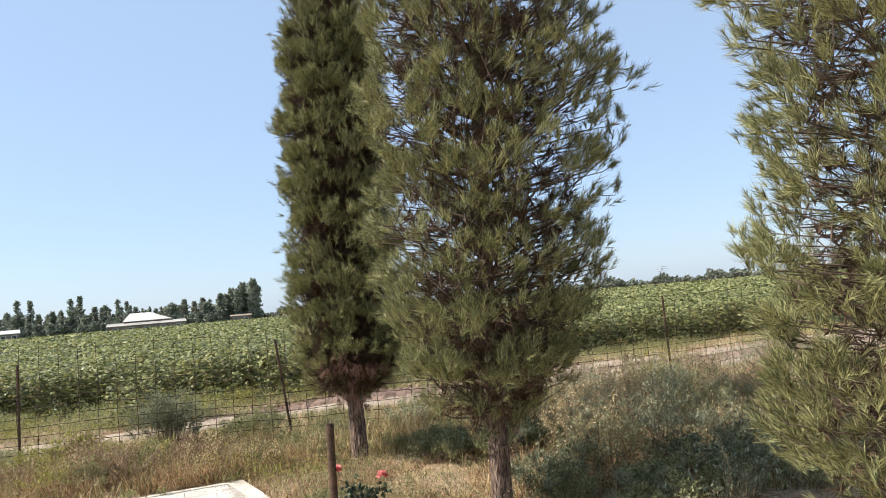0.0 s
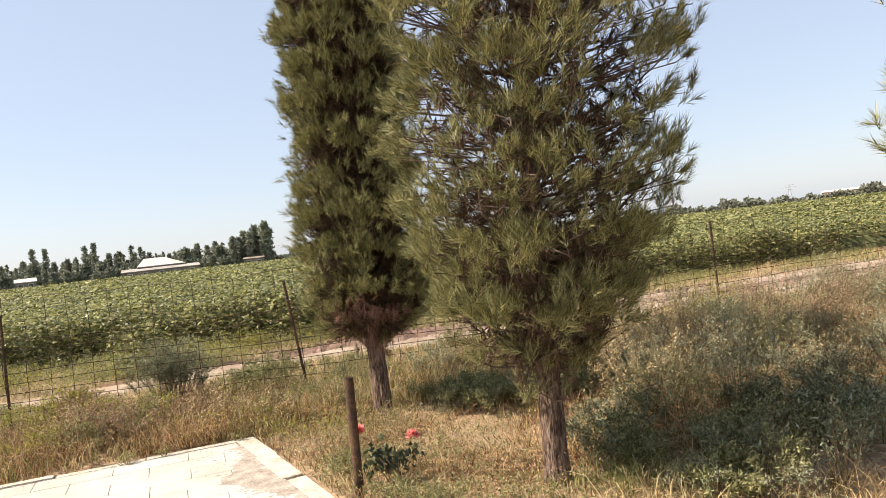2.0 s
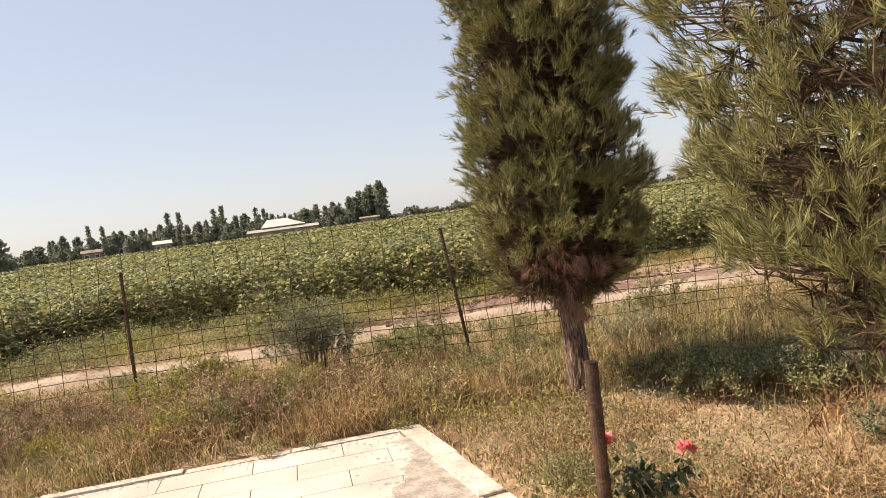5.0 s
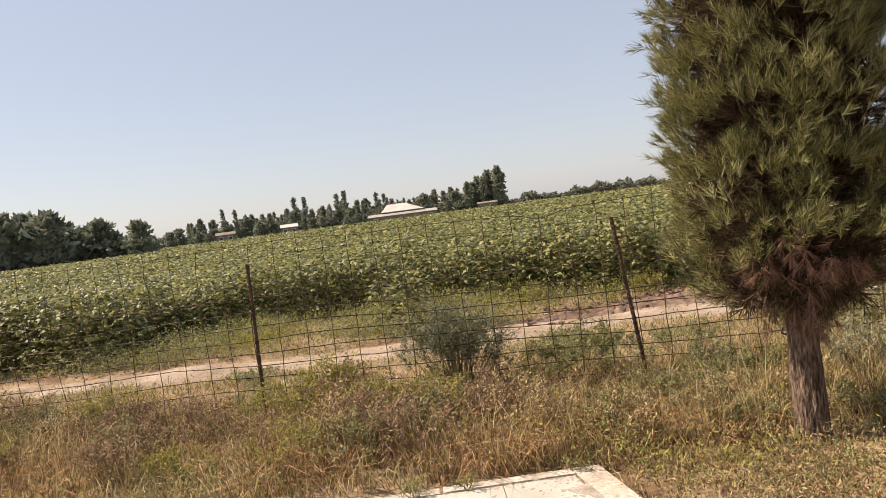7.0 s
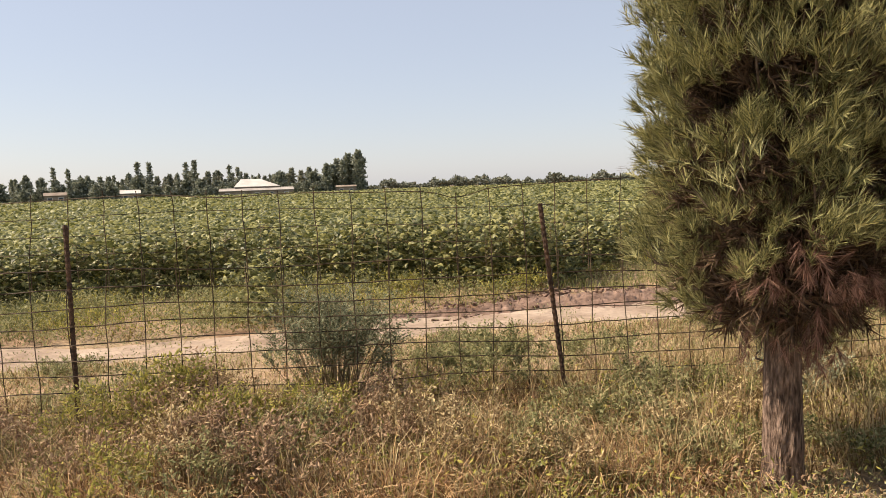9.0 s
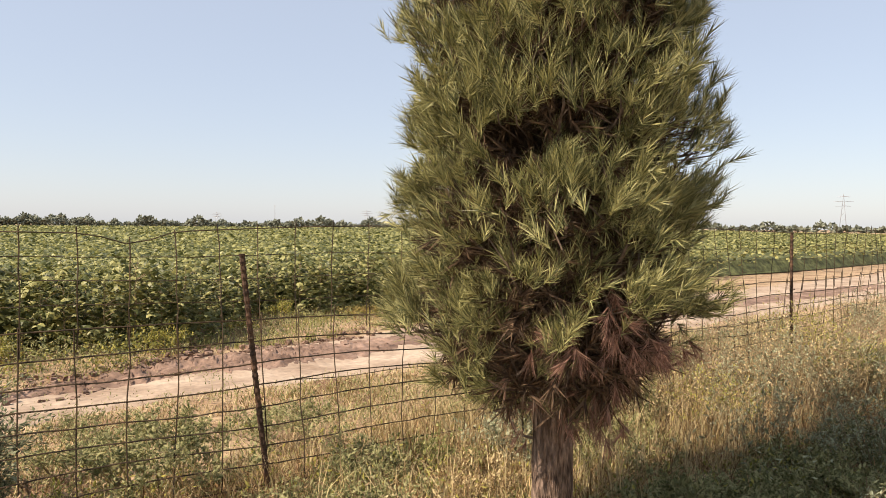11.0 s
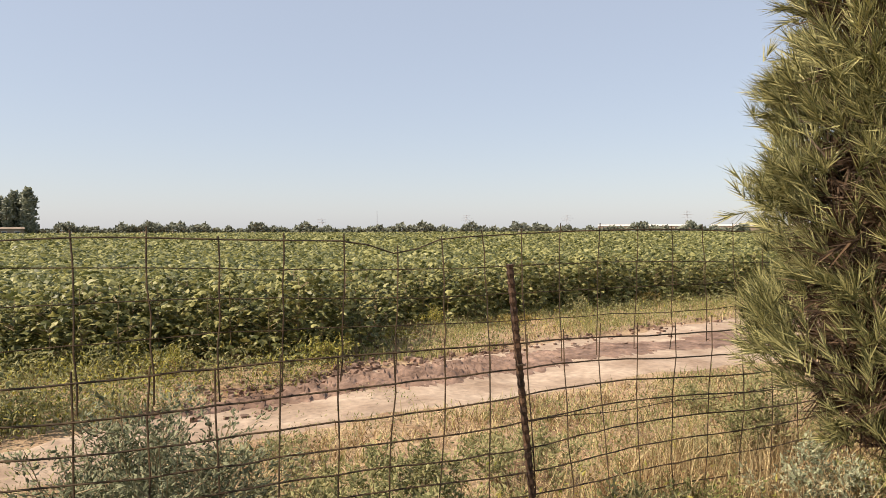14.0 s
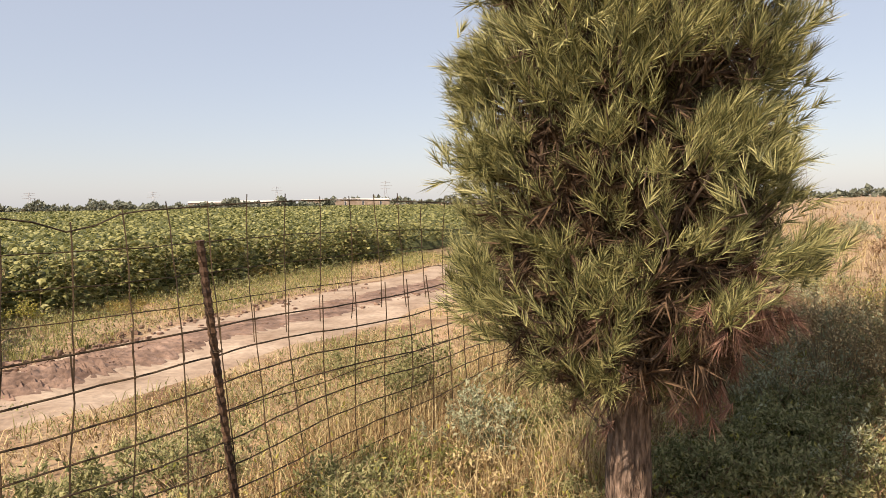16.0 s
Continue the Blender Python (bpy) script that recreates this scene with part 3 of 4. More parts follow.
def cotton_plant_mesh(seed):
    rg = np.random.default_rng(seed)
    h = rg.uniform(0.8, 0.98)
    stems, n = [], 150
    stems.append(tube([[0, 0, -0.05], [0.02, 0, h * 0.5], [0.0, 0.02, h * 0.97]], [0.008, 0.006, 0.003], 5))
    for _ in range(12):
        z = rg.uniform(0.12, 0.85) * h
        a = rg.random() * 6.28
        r = rg.uniform(0.16, 0.34) * (1.15 - 0.5 * z / h)
        stems.append(tube([[0, 0, z], [r * 0.6 * math.cos(a), r * 0.6 * math.sin(a), z + 0.08], [r * math.cos(a), r * math.sin(a), z + 0.12]], [0.005, 0.003, 0.002], 4))
    z = h * (0.05 + 0.95 * rg.random(n) ** 0.8)
    a = rg.random(n) * 6.283
    r = 0.34 * np.sqrt(rg.random(n)) * (1.1 - 0.45 * z / h) + 0.03
    c = np.stack([r * np.cos(a), r * np.sin(a), z], 1)
    d = np.stack([np.cos(a), np.sin(a), rg.normal(-0.15, 0.45, n)], 1) + rg.normal(size=(n, 3)) * 0.35
    return np_mesh("stalk", *join(stems), M_STALK), np_mesh("foliage", *lobed(c, d, rg.uniform(0.064, 0.11, n), rg), M_COTTON)


kinds = [cotton_plant_mesh(100 + k) for k in range(6)]
rg = np.random.default_rng(77)
placed = []
for k, (stem_me, leaf_me) in enumerate(kinds):
    placed.append(None)
spots = []
for row in range(3):
    x = -10.5
    while x < 15:
        if not (row == 0 and rg.random() < 0.12):
            spots.append((x + rg.normal(0, 0.05), float(field_edge(x)) + 0.25 + 0.55 * row + rg.normal(0, 0.06)))
        x += rg.uniform(0.26, 0.38)
spots.append((-2.35, 3.75))
spots.append((-2.7, 3.9))
spots = spots[:300]
for x, y in spots:
    k = int(rg.integers(0, 6))
    m = pose(x, y, float(hills(x, y)), 0, 0, rg.uniform(0, 360))
    s = rg.uniform(0.82, 1.12)
    if placed[k] is None:
        ob = empty("cotton_plant", x, y)
        child("stem", kinds[k][0], ob)
        child("foliage", kinds[k][1], ob)
        tagged(ob, "bushy green cotton plant at the field edge", "crop plant", "cotton plants")
        placed[k] = ob
    else:
        ob = copy_thing(placed[k], m)
    ob.matrix_basis = m
    ob.scale = (s, s, s)


def cotton_sheet(name, y0, y1, x0, x1, density, size, height, seed, jitter, name_far=True):
    """Leaves of the crop over a stretch of the field; a dark shade sheet lies below."""
    rg = np.random.default_rng(seed)
    n = int((y1 - y0) * (x1 - x0) * density)
    # denser towards the walk
    u = rg.random(n)
    y = y0 + (y1 - y0) * u
    x = x0 + (x1 - x0) * rg.random(n)
    keep = (y > field_edge(x) + np.where((x > -10.5) & (x < 15), 1.5, 0.1)) & (np.abs(x) < 30 + 0.9 * y + 50 * (x > 0))
    if name_far:
        keep &= ~((y < 11.5) & (x > -12) & (x < 19))
    x, y = x[keep], y[keep]
    n = len(x)
    bump = 0.10 * np.sin(x * 7.0 + 2 * np.sin(y * 2.0)) * np.sin(y * 6.2 + 1.5 * np.sin(x * 1.7)) + 0.05 * np.sin(x * 0.9) * np.cos(y * 0.7)
    z = height + bump - jitter * rg.random(n) ** 1.5
    a = rg.random(n) * 6.283
    d = np.stack([np.cos(a), np.sin(a), rg.normal(0.0, 0.35, n)], 1)
    make = lobed if size < 0.1 else leaves
    v, f = make(np.stack([x, y, z], 1), d, size * rg.uniform(0.7, 1.25, n), rg)
    ob = new(name, np_mesh(name, v, f, M_COTTON))
    return tagged(ob, "dense green cotton crop covering the field", "crop", kind="stuff")


cotton_sheet("cotton_crop", 3.4, 11.5, -12, 19, 185, 0.091, 0.86, 1, 0.5, False)
cotton_sheet("cotton_crop", 5, 30, -44, 75, 34, 0.14, 0.88, 2, 0.4)
cotton_sheet("cotton_crop", 30, 90, -110, 130, 7.0, 0.28, 0.90, 3, 0.3)
cotton_sheet("cotton_crop", 90, 195, -200, 240, 1.6, 0.55, 0.92, 4, 0.3)

# sheet under the leaves, its dark colour standing in for shade between plants
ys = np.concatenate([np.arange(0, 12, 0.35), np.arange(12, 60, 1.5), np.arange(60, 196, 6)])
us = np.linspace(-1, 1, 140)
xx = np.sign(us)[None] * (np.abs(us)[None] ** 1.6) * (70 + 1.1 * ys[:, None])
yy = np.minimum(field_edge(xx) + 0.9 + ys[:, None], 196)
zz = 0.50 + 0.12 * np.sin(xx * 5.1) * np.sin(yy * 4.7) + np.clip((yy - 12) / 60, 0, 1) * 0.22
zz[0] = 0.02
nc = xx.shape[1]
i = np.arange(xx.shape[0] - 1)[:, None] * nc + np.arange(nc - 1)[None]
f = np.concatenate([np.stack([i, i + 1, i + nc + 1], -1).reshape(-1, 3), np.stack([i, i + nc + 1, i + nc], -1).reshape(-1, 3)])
under = new("crop_shade_sheet", np_mesh("crop_shade_sheet", np.stack([xx, yy, zz], -1).reshape(-1, 3), f, M_CROPSHADE))
tagged(under, "dark green sheet standing in for the shade inside the cotton crop", "crop", kind="stuff")

# ---- grasses ----


def scatter(n, x0, x1, y0, y1, rg, off_paving=0.02, off_track=True):
    x, y = rg.uniform(x0, x1, n), rg.uniform(y0, y1, n)
    keep = ~paved(x, y, off_paving)
    if off_track:
        keep &= ~((y > track_near(x) - 0.05) & (y < track_far(x) + 0.1))
    keep &= y < field_edge(x) + 0.6
    return x[keep], y[keep]


def patchy(x, y, k):
    return 0.5 + 0.5 * np.sin(x * 1.7 * k + 2.1 * np.sin(y * 1.3 * k + k)) * np.cos(y * 1.9 * k + 1.4 * np.sin(x * 0.9 * k))


def grass(name, n, box, height, lean, width, material, seed, label, patch=(1.0, 0.0), low=None):
    rg = np.random.default_rng(seed)
    x, y = scatter(n, *box, rg)
    tuft = rg.integers(0, len(x), len(x))
    near = rg.random(len(x)) < 0.6
    tuft = tuft // 14 * 14
    x, y = np.where(near, x[tuft] + rg.normal(0, 0.035, len(x)), x), np.where(near, y[tuft] + rg.normal(0, 0.035, len(x)), y)
    away = ~paved(x, y, 0.0)
    x, y = x[away], y[away]
    keep = rg.random(len(x)) < np.clip(patchy(x, y, patch[0]) * 1.6 - patch[1], 0.03, 1)
    x, y = x[keep], y[keep]
    hgt = height * (0.35 + 0.9 * rg.random(len(x)) ** 1.4)
    if low is not None:
        hgt = hgt * low(x, y)
    v, f = blades(np.stack([x, y, hills(x, y) - 0.02], 1), hgt, lean * rg.random(len(x)) ** 0.7, np.full(len(x), width), rg)
    return tagged(new(name, np_mesh(name, v, f, material)), label, "grass", kind="stuff")


near_kerb = lambda x, y: np.where((x > -0.5) & (x < 1.6) & (y < -1.4), 0.45, 1.0) * np.where(y > 0.35, 0.5, 1.0)
grass("dry_grass", 150000, (-7, 9, -7, 2.7), 0.25, 1.8, 0.0034, M_STRAW, 31, "trampled straw-coloured dry grass", (1.0, 0.1), near_kerb)
grass("russet_grass", 130000, (-7, 9, -4, 0.5), 0.29, 1.9, 0.0031, M_RUSSET, 32, "reddish-brown withered grass along the fence", (1.6, 0.5), near_kerb)
grass("green_grass", 95000, (-8, 12, -4.5, 2.9), 0.25, 1.0, 0.0033, M_GREENGRASS, 33, "thin green grass among the straw", (1.3, 0.45), near_kerb)
grass("tall_grass", 34000, (0.3, 9, -1.3, 0.6), 0.44, 0.7, 0.0022, M_STRAW, 34, "tall golden grass beside the fence", (2.2, 0.2))
grass("tall_grass", 16000, (-6, 0.6, -1.3, 0.4), 0.40, 0.9, 0.0022, M_STRAW, 35, "tall yellowing grass beside the fence", (1.9, 0.5))
grass("dry_grass", 40000, (8, 40, -16, 2.5), 0.32, 1.1, 0.005, M_STRAW, 36, "open stretch of golden dry grass", (0.5, 0.0))
grass("dry_grass", 20000, (2, 30, -30, -6), 0.32, 1.1, 0.005, M_STRAW, 37, "open stretch of golden dry grass", (0.5, 0.0))
grass("dry_grass", 16000, (35, 170, -90, 6), 0.5, 0.9, 0.03, M_STRAW, 38, "open stretch of golden dry grass", (0.2, 0.0))
grass("green_grass", 70000, (-10, 16, 3.4, 9.5), 0.22, 0.9, 0.0034, M_GREENGRASS, 39, "green grass at the field edge", (0.9, 0.35))
grass("dry_grass", 45000, (-12, 16, 3.0, 8.5), 0.17, 1.2, 0.0034, M_STRAW, 40, "dry litter at the field edge", (1.2, 0.2))
grass("dry_grass", 8000, (-40, -8, -12, 3.0), 0.3, 0.9, 0.004, M_STRAW, 41, "dry grass beyond the paving", (0.6, 0.1))


def undergrowth(n, box, height, leaf, material, seed, label, patch, off_track=True):
    rg = np.random.default_rng(seed)
    x, y = scatter(n, *box, rg, 0.03, off_track)
    keep = rg.random(len(x)) < np.clip(patchy(x, y, patch[0]) * 1.7 - patch[1], 0.02, 1)
    x, y = x[keep], y[keep]
    x, y = x + rg.normal(0, 0.01, len(x)), y + rg.normal(0, 0.01, len(x))
    top = height * (0.3 + 0.7 * patchy(x, y, 5.3))
    z = hills(x, y) + top * rg.random(len(x))
    d = rg.normal(size=(len(x), 3)) + np.array([0, 0, 0.5])
    v, f = leaves(np.stack([x, y, z], 1), d, leaf * rg.uniform(0.5, 1.4, len(x)), rg, 0.2, 0.4)
    tagged(new("undergrowth", np_mesh("undergrowth", v, f, material)), label, "undergrowth", kind="stuff")


undergrowth(75000, (-7, 8, -4.5, 0.4), 0.25, 0.028, M_WEED, 71, "low green weeds tangled through the dry grass", (1.1, 0.65))
undergrowth(46000, (-7, 9, 0.15, 2.5), 0.17, 0.028, M_WEED, 75, "green weeds between the fence and the dirt track", (0.8, 0.3))
undergrowth(70000, (-9, 14, 3.2, 8.2), 0.30, 0.042, M_WEED, 76, "green weeds on the verge before the cotton", (0.8, 0.2))
undergrowth(20000, (-9, 14, 3.2, 8.2), 0.28, 0.042, M_YELLOWWEED, 77, "yellowing weeds on the verge before the cotton", (1.1, 0.5))
undergrowth(110000, (-7, 8, -4.5, 0.3), 0.27, 0.026, M_BROWNWEED, 72, "withered brown leaves tangled through the dry grass", (1.5, 0.5))
undergrowth(60000, (-9, 1.2, 3.0, 6.4), 0.42, 0.046, M_WEED, 78, "rank green weeds between the dirt track and the cotton", (0.9, 0.15))
undergrowth(26000, (-9, 1.2, 3.2, 6.4), 0.46, 0.046, M_YELLOWWEED, 79, "rank yellow-green weeds between the dirt track and the cotton", (1.3, 0.5))
undergrowth(40000, (-7, 5, -2.0, 0.6), 0.32, 0.032, M_YELLOWWEED, 73, "yellow-green weeds tangled through the dry grass", (0.8, 0.75))
undergrowth(34000, (-0.2, 2.8, -5.4, -1.5), 0.10, 0.024, M_WEED, 80, "short green weeds on the trodden soil below the pines", (1.7, 0.35))
undergrowth(30000, (-0.2, 2.8, -5.4, -1.5), 0.09, 0.022, M_STRAW, 81, "short bleached litter on the trodden soil below the pines", (1.3, 0.3))
undergrowth(16000, (-7, 1.0, 2.1, 3.9), 0.14, 0.026, M_WEED, 82, "scattered green weeds creeping over the dirt track", (1.4, 0.75), False)
undergrowth(40000, (2.2, 9, -5, 0), 0.5, 0.04, M_GREYWEED, 74, "grey-green weeds filling the rough ground", (0.9, 0.5))

# ---- weeds and bushes ----


def weed(x, y, r, h, stems_n, leaf_n, leaf, material, label, seed, name="weed", category="weed", slim=0.45, upright=0.5, group=""):
    """A bushy weed: thin forking stems with small leaves."""
    rg = np.random.default_rng(seed)
    ob = empty(name, x, y, float(hills(np.array(x), np.array(y))) - 0.01)
    tagged(ob, label, category, group)
    parts, cs, ds = [], [], []
    for _ in range(stems_n):
        a = rg.random() * 6.283
        rr = r * math.sqrt(rg.random())
        hh = h * rg.uniform(0.55, 1.05) * (1.1 - 0.4 * rr / r)
        p0 = np.array([rr * 0.25 * math.cos(a), rr * 0.25 * math.sin(a), -0.03])
        p2 = np.array([rr * math.cos(a), rr * math.sin(a), hh])
        p1 = (p0 + p2) / 2 + np.array([rg.normal(0, 0.04), rg.normal(0, 0.04), hh * 0.1 * upright])
        parts.append(tube([p0, p1, p2], [0.0045, 0.003, 0.0015], 4, False))
        for _ in range(3):
            w = rg.uniform(0.3, 0.85)
            c = p1 * (1 - w) + p2 * w
            e = c + np.array([rg.normal(0, 0.09), rg.normal(0, 0.09), rg.uniform(0.02, 0.14)]) * (h / 0.7)
            parts.append(tube([c, e], [0.002, 0.001], 3, False))
            for _ in range(max(1, int(leaf_n * 1.7) // (stems_n * 4))):
                t = rg.random()
                cs.append(c * (1 - t) + e * t + rg.normal(size=3) * 0.014)
                ds.append((e - c) + rg.normal(size=3) * 0.09)
        for _ in range(max(1, int(leaf_n * 1.7) // (stems_n * 4))):
            t = rg.uniform(0.15, 1.0)
            cs.append((p1 * (1 - t) + p2 * t) + rg.normal(size=3) * 0.02)
            ds.append(rg.normal(size=3) + np.array([0, 0, 0.4]))
    cs, ds = np.array(cs), np.array(ds)
    child("stalk", np_mesh("stalk", *join(parts), M_STALK), ob)
    child("foliage", np_mesh("foliage", *leaves(cs, ds, leaf * rg.uniform(0.6, 1.3, len(cs)), rg, 0.2, slim), material), ob)
    return ob


weed(-1.47, 0.42, 0.50, 0.93, 90, 8000, 0.027, M_BUSH, "grey-green twiggy bush growing through the wire fence", 1, "bush", "bush")
weed(-0.33, 0.45, 0.58, 0.52, 46, 3400, 0.030, M_WEED, "low spreading green shrub behind the fence", 2, "bush", "bush")
weed(0.55, 0.85, 0.45, 0.38, 30, 1200, 0.030, M_WEED, "low spreading green shrub behind the fence", 3, "bush", "bush")
weed(-2.45, -0.15, 0.25, 0.62, 22, 900, 0.034, M_YELLOWWEED, "yellow-green leafy weed beside a fence post", 4)
weed(-2.1, -0.45, 0.28, 0.40, 20, 800, 0.030, M_YELLOWWEED, "yellow-green leafy weed in dry grass", 5)
weed(0.25, -0.55, 0.32, 0.34, 26, 1100, 0.028, M_WEED, "green weed in dry grass before the fence", 6)
weed(0.55, -0.15, 0.28, 0.42, 22, 900, 0.028, M_WEED, "green weed against the fence", 7)
weed(1.45, -0.35, 0.30, 0.55, 24, 1000, 0.028, M_GREYWEED, "grey-green weed beside the pine and fence", 8)
weed(2.05, 0.35, 0.38, 0.75, 30, 1500, 0.030, M_WEED, "green feathery shrub behind the fence", 9, "bush", "bush")
weed(2.85, -0.15, 0.3, 0.36, 22, 900, 0.045, M_WEED, "broad-leaved green weed at the foot of a fence post", 14)
weed(-3.4, -0.4, 0.4, 0.40, 30, 900, 0.024, M_BROWNWEED, "withered brown weed beside a fence post", 10)
weed(-4.2, -0.3, 0.45, 0.42, 30, 900, 0.024, M_BROWNWEED, "withered brown weed along the fence", 11)
weed(-2.75, -0.75, 0.35, 0.36, 24, 700, 0.024, M_BROWNWEED, "withered brown weed along the fence", 12)
weed(-1.5, -0.15, 0.4, 0.36, 24, 700, 0.024, M_BROWNWEED, "withered purple-brown weed below the bush", 13)
rg = np.random.default_rng(90)
for k in range(26):
    x, y = rg.uniform(2.6, 8.0), rg.uniform(-3.6, -0.5)
    m = [M_GREYWEED, M_WEED, M_GREYWEED, M_STRAW][k % 4] if x < 5.2 else [M_BROWNWEED, M_GREYWEED, M_YELLOWWEED][k % 3]
    lab = {"blue_grey_weed": "tall blue-grey weed thicket in the rough ground", "grey_green_weed": "tall green weed thicket in the rough ground", "brown_weed": "tall dried brown weed in the rough ground", "yellow_weed": "tall yellowing weed in the rough ground", "dry_grass": "tall bleached dry weed in the rough ground"}[m.name]
    weed(x, y, rg.uniform(0.35, 0.6), rg.uniform(0.55, 0.9), 46, 1100, 0.026, m, lab, 200 + k, "weed", "weed", group="weed thicket")
for k in range(26):
    x, y = rg.uniform(2.7, 7.8), rg.uniform(-1.1, 0.35)
    weed(x, y, rg.uniform(0.3, 0.5), rg.uniform(0.62, 0.9) if x < 5.2 else rg.uniform(0.75, 1.05), 34, 600, 0.024, [M_GREYWEED, M_STRAW, M_YELLOWWEED, M_GREYWEED, M_BROWNWEED][k % 5], ["tall grey-green weed against the wire fence", "tall bleached dry weed against the wire fence", "tall yellowing weed against the wire fence", "tall grey-green weed against the wire fence", "tall dried brown weed against the wire fence"][k % 5], 240 + k, group="weed thicket")
for k, (x, y, h) in enumerate([(2.0, -2.15, 0.42), (2.35, -2.3, 0.5), (1.75, -2.0, 0.3), (2.6, -4.7, 0.42), (2.95, -4.95, 0.5), (2.2, -4.75, 0.34), (2.45, -5.2, 0.45), (3.3, -4.6, 0.4)]):
    weed(x, y, 0.18, h, 8, 190, 0.026, M_GREYWEED, "pale spiky silver-green weed in dry soil", 300 + k, slim=0.35)
for k in range(10):
    x, y = rg.uniform(1.9, 4.2), rg.uniform(-4.6, -3.1)
    weed(x, y, 0.35, rg.uniform(0.3, 0.5), 24, 800, 0.028, M_BUSH, "green weed in the shade of a pine", 330 + k)
rs = np.random.default_rng(95)
for k in range(22):
    x, y = 1.35 + 2.3 * (k + rs.random()) / 22, rs.uniform(-2.25, -1.3)
    weed(x, y, 0.30, rs.uniform(0.22, 0.36), 22, 900, 0.030, M_WEED, "dense low green weed in the shade of a pine", 900 + k)
for k in range(9):
    x, y = rs.uniform(2.1, 4.3), rs.uniform(-4.9, -3.9)
    weed(x, y, 0.32, rs.uniform(0.25, 0.42), 22, 900, 0.030, M_WEED, "dense low green weed in the shade of a pine", 930 + k)
for k in range(12):
    x, y = rs.uniform(-2.9, -0.5), rs.uniform(-0.75, -0.1)
    weed(x, y, 0.26, rs.uniform(0.28, 0.46), 20, 620, 0.027, [M_STRAW, M_YELLOWWEED, M_BROWNWEED][k % 3], ["bleached dry weed before the fence", "yellowing weed in dry grass before the fence", "withered brown weed before the fence"][k % 3], 950 + k)
for k in range(64):
    x = rg.uniform(-7, -0.7)
    y = rg.uniform(-1.25, 0.5)
    weed(x, y, 0.30, rg.uniform(0.24, 0.5), 18, 520, 0.027, [M_BROWNWEED, M_WEED, M_BROWNWEED, M_YELLOWWEED, M_STRAW][k % 5], ["withered brown weed in dry grass", "small green weed in dry grass", "withered brown weed in dry grass", "small yellowing weed in dry grass", "bleached dry weed in dry grass"][k % 5], 700 + k)
for k in range(26):
    x, y = rg.uniform(-0.6, 2.4), rg.uniform(-1.15, 0.1)
    weed(x, y, 0.26, rg.uniform(0.2, 0.4), 18, 560, 0.026, [M_WEED, M_GREENGRASS, M_WEED, M_STRAW][k % 4], ["green weed in dry grass near the pine", "yellow-green weed in dry grass near the pine", "green weed in dry grass near the pine", "bleached dry weed in grass near the pine"][k % 4], 1000 + k)
for k in range(14):
    x = rg.uniform(-4, 5)
    y = rg.uniform(0.5, 2.0)
    weed(x, y, 0.3, rg.uniform(0.15, 0.3), 14, 420, 0.026, M_WEED, "low green weed beside the dirt track", 400 + k)
for k in range(12):
    x = rg.uniform(-6, 9)
    y = float(field_edge(np.array(x))) + rg.uniform(-0.6, 0.1)
    weed(x, y, 0.28, rg.uniform(0.2, 0.4), 16, 460, 0.03, [M_YELLOWWEED, M_WEED, M_COTTONDRY][k % 3], "straggling weed at the cotton field edge", 430 + k)
for k in range(12):
    x, y = rg.uniform(9, 26), rg.uniform(-7, -0.5)
    weed(x, y, 0.5, rg.uniform(0.6, 1.1), 22, 700, 0.05, [M_BROWNWEED, M_GREYWEED][k % 2], "tall weed standing in open dry grass", 460 + k)
for k in range(9):
    t = rg.uniform(0.0, 3.2)
    p = CORNER + ALONG * t + SQUARE * rg.uniform(-0.02, 0.16)
    weed(float(p[0]), float(p[1]), 0.07, 0.09, 6, 60, 0.022, M_GREENGRASS, "tiny weed growing in a paving joint", 500 + k)
for k, (x, y) in enumerate([(0.35, -3.15), (0.55, -3.95), (0.75, -4.15), (0.25, -3.0)]):
    weed(x, y, 0.22, 0.2, 14, 380, 0.03, M_WEED, "green weed tuft beside the kerb", 520 + k, slim=0.25)

# ---- rose bush ----
rose = empty("rose_bush", 0.585, -3.62)
tagged(rose, "small rose bush with drooping dark leaves and two red blooms", "rose bush")
rg = np.random.default_rng(8)
parts, cs, ds = [], [], []
for k in range(9):
    a = rg.random() * 6.283
    r, h = rg.uniform(0.05, 0.2), rg.uniform(0.16, 0.30)
    p = np.array([[0.02 * math.cos(a), 0.02 * math.sin(a), -0.03], [r * 0.6 * math.cos(a), r * 0.6 * math.sin(a), h * 0.7], [r * math.cos(a), r * math.sin(a), h]])
    parts.append(tube(p, [0.005, 0.004, 0.002], 5))
    for _ in range(17):
        w = rg.uniform(0.2, 1.0)
        cs.append(p[1] * (1 - w) + p[2] * w + rg.normal(size=3) * 0.03)
        ds.append([rg.normal(), rg.normal(), -0.9])
BLOOMS = [(-0.22, 0.02, 0.42), (0.13, 0.0, 0.335)]
for bx, by, bz in BLOOMS:
    parts.append(tube([[0, 0, 0.1], [bx * 0.5, by * 0.5, bz * 0.7], [bx, by, bz]], [0.004, 0.003, 0.002], 5))
child("stalk", np_mesh("stalk", *join(parts), M_STALK), rose)
child("foliage", np_mesh("foliage", *leaves(np.array(cs), np.array(ds), rg.uniform(0.04, 0.075, len(cs)), rg, 0.35, 0.75), M_ROSELEAF), rose, "dark drooping leaves")
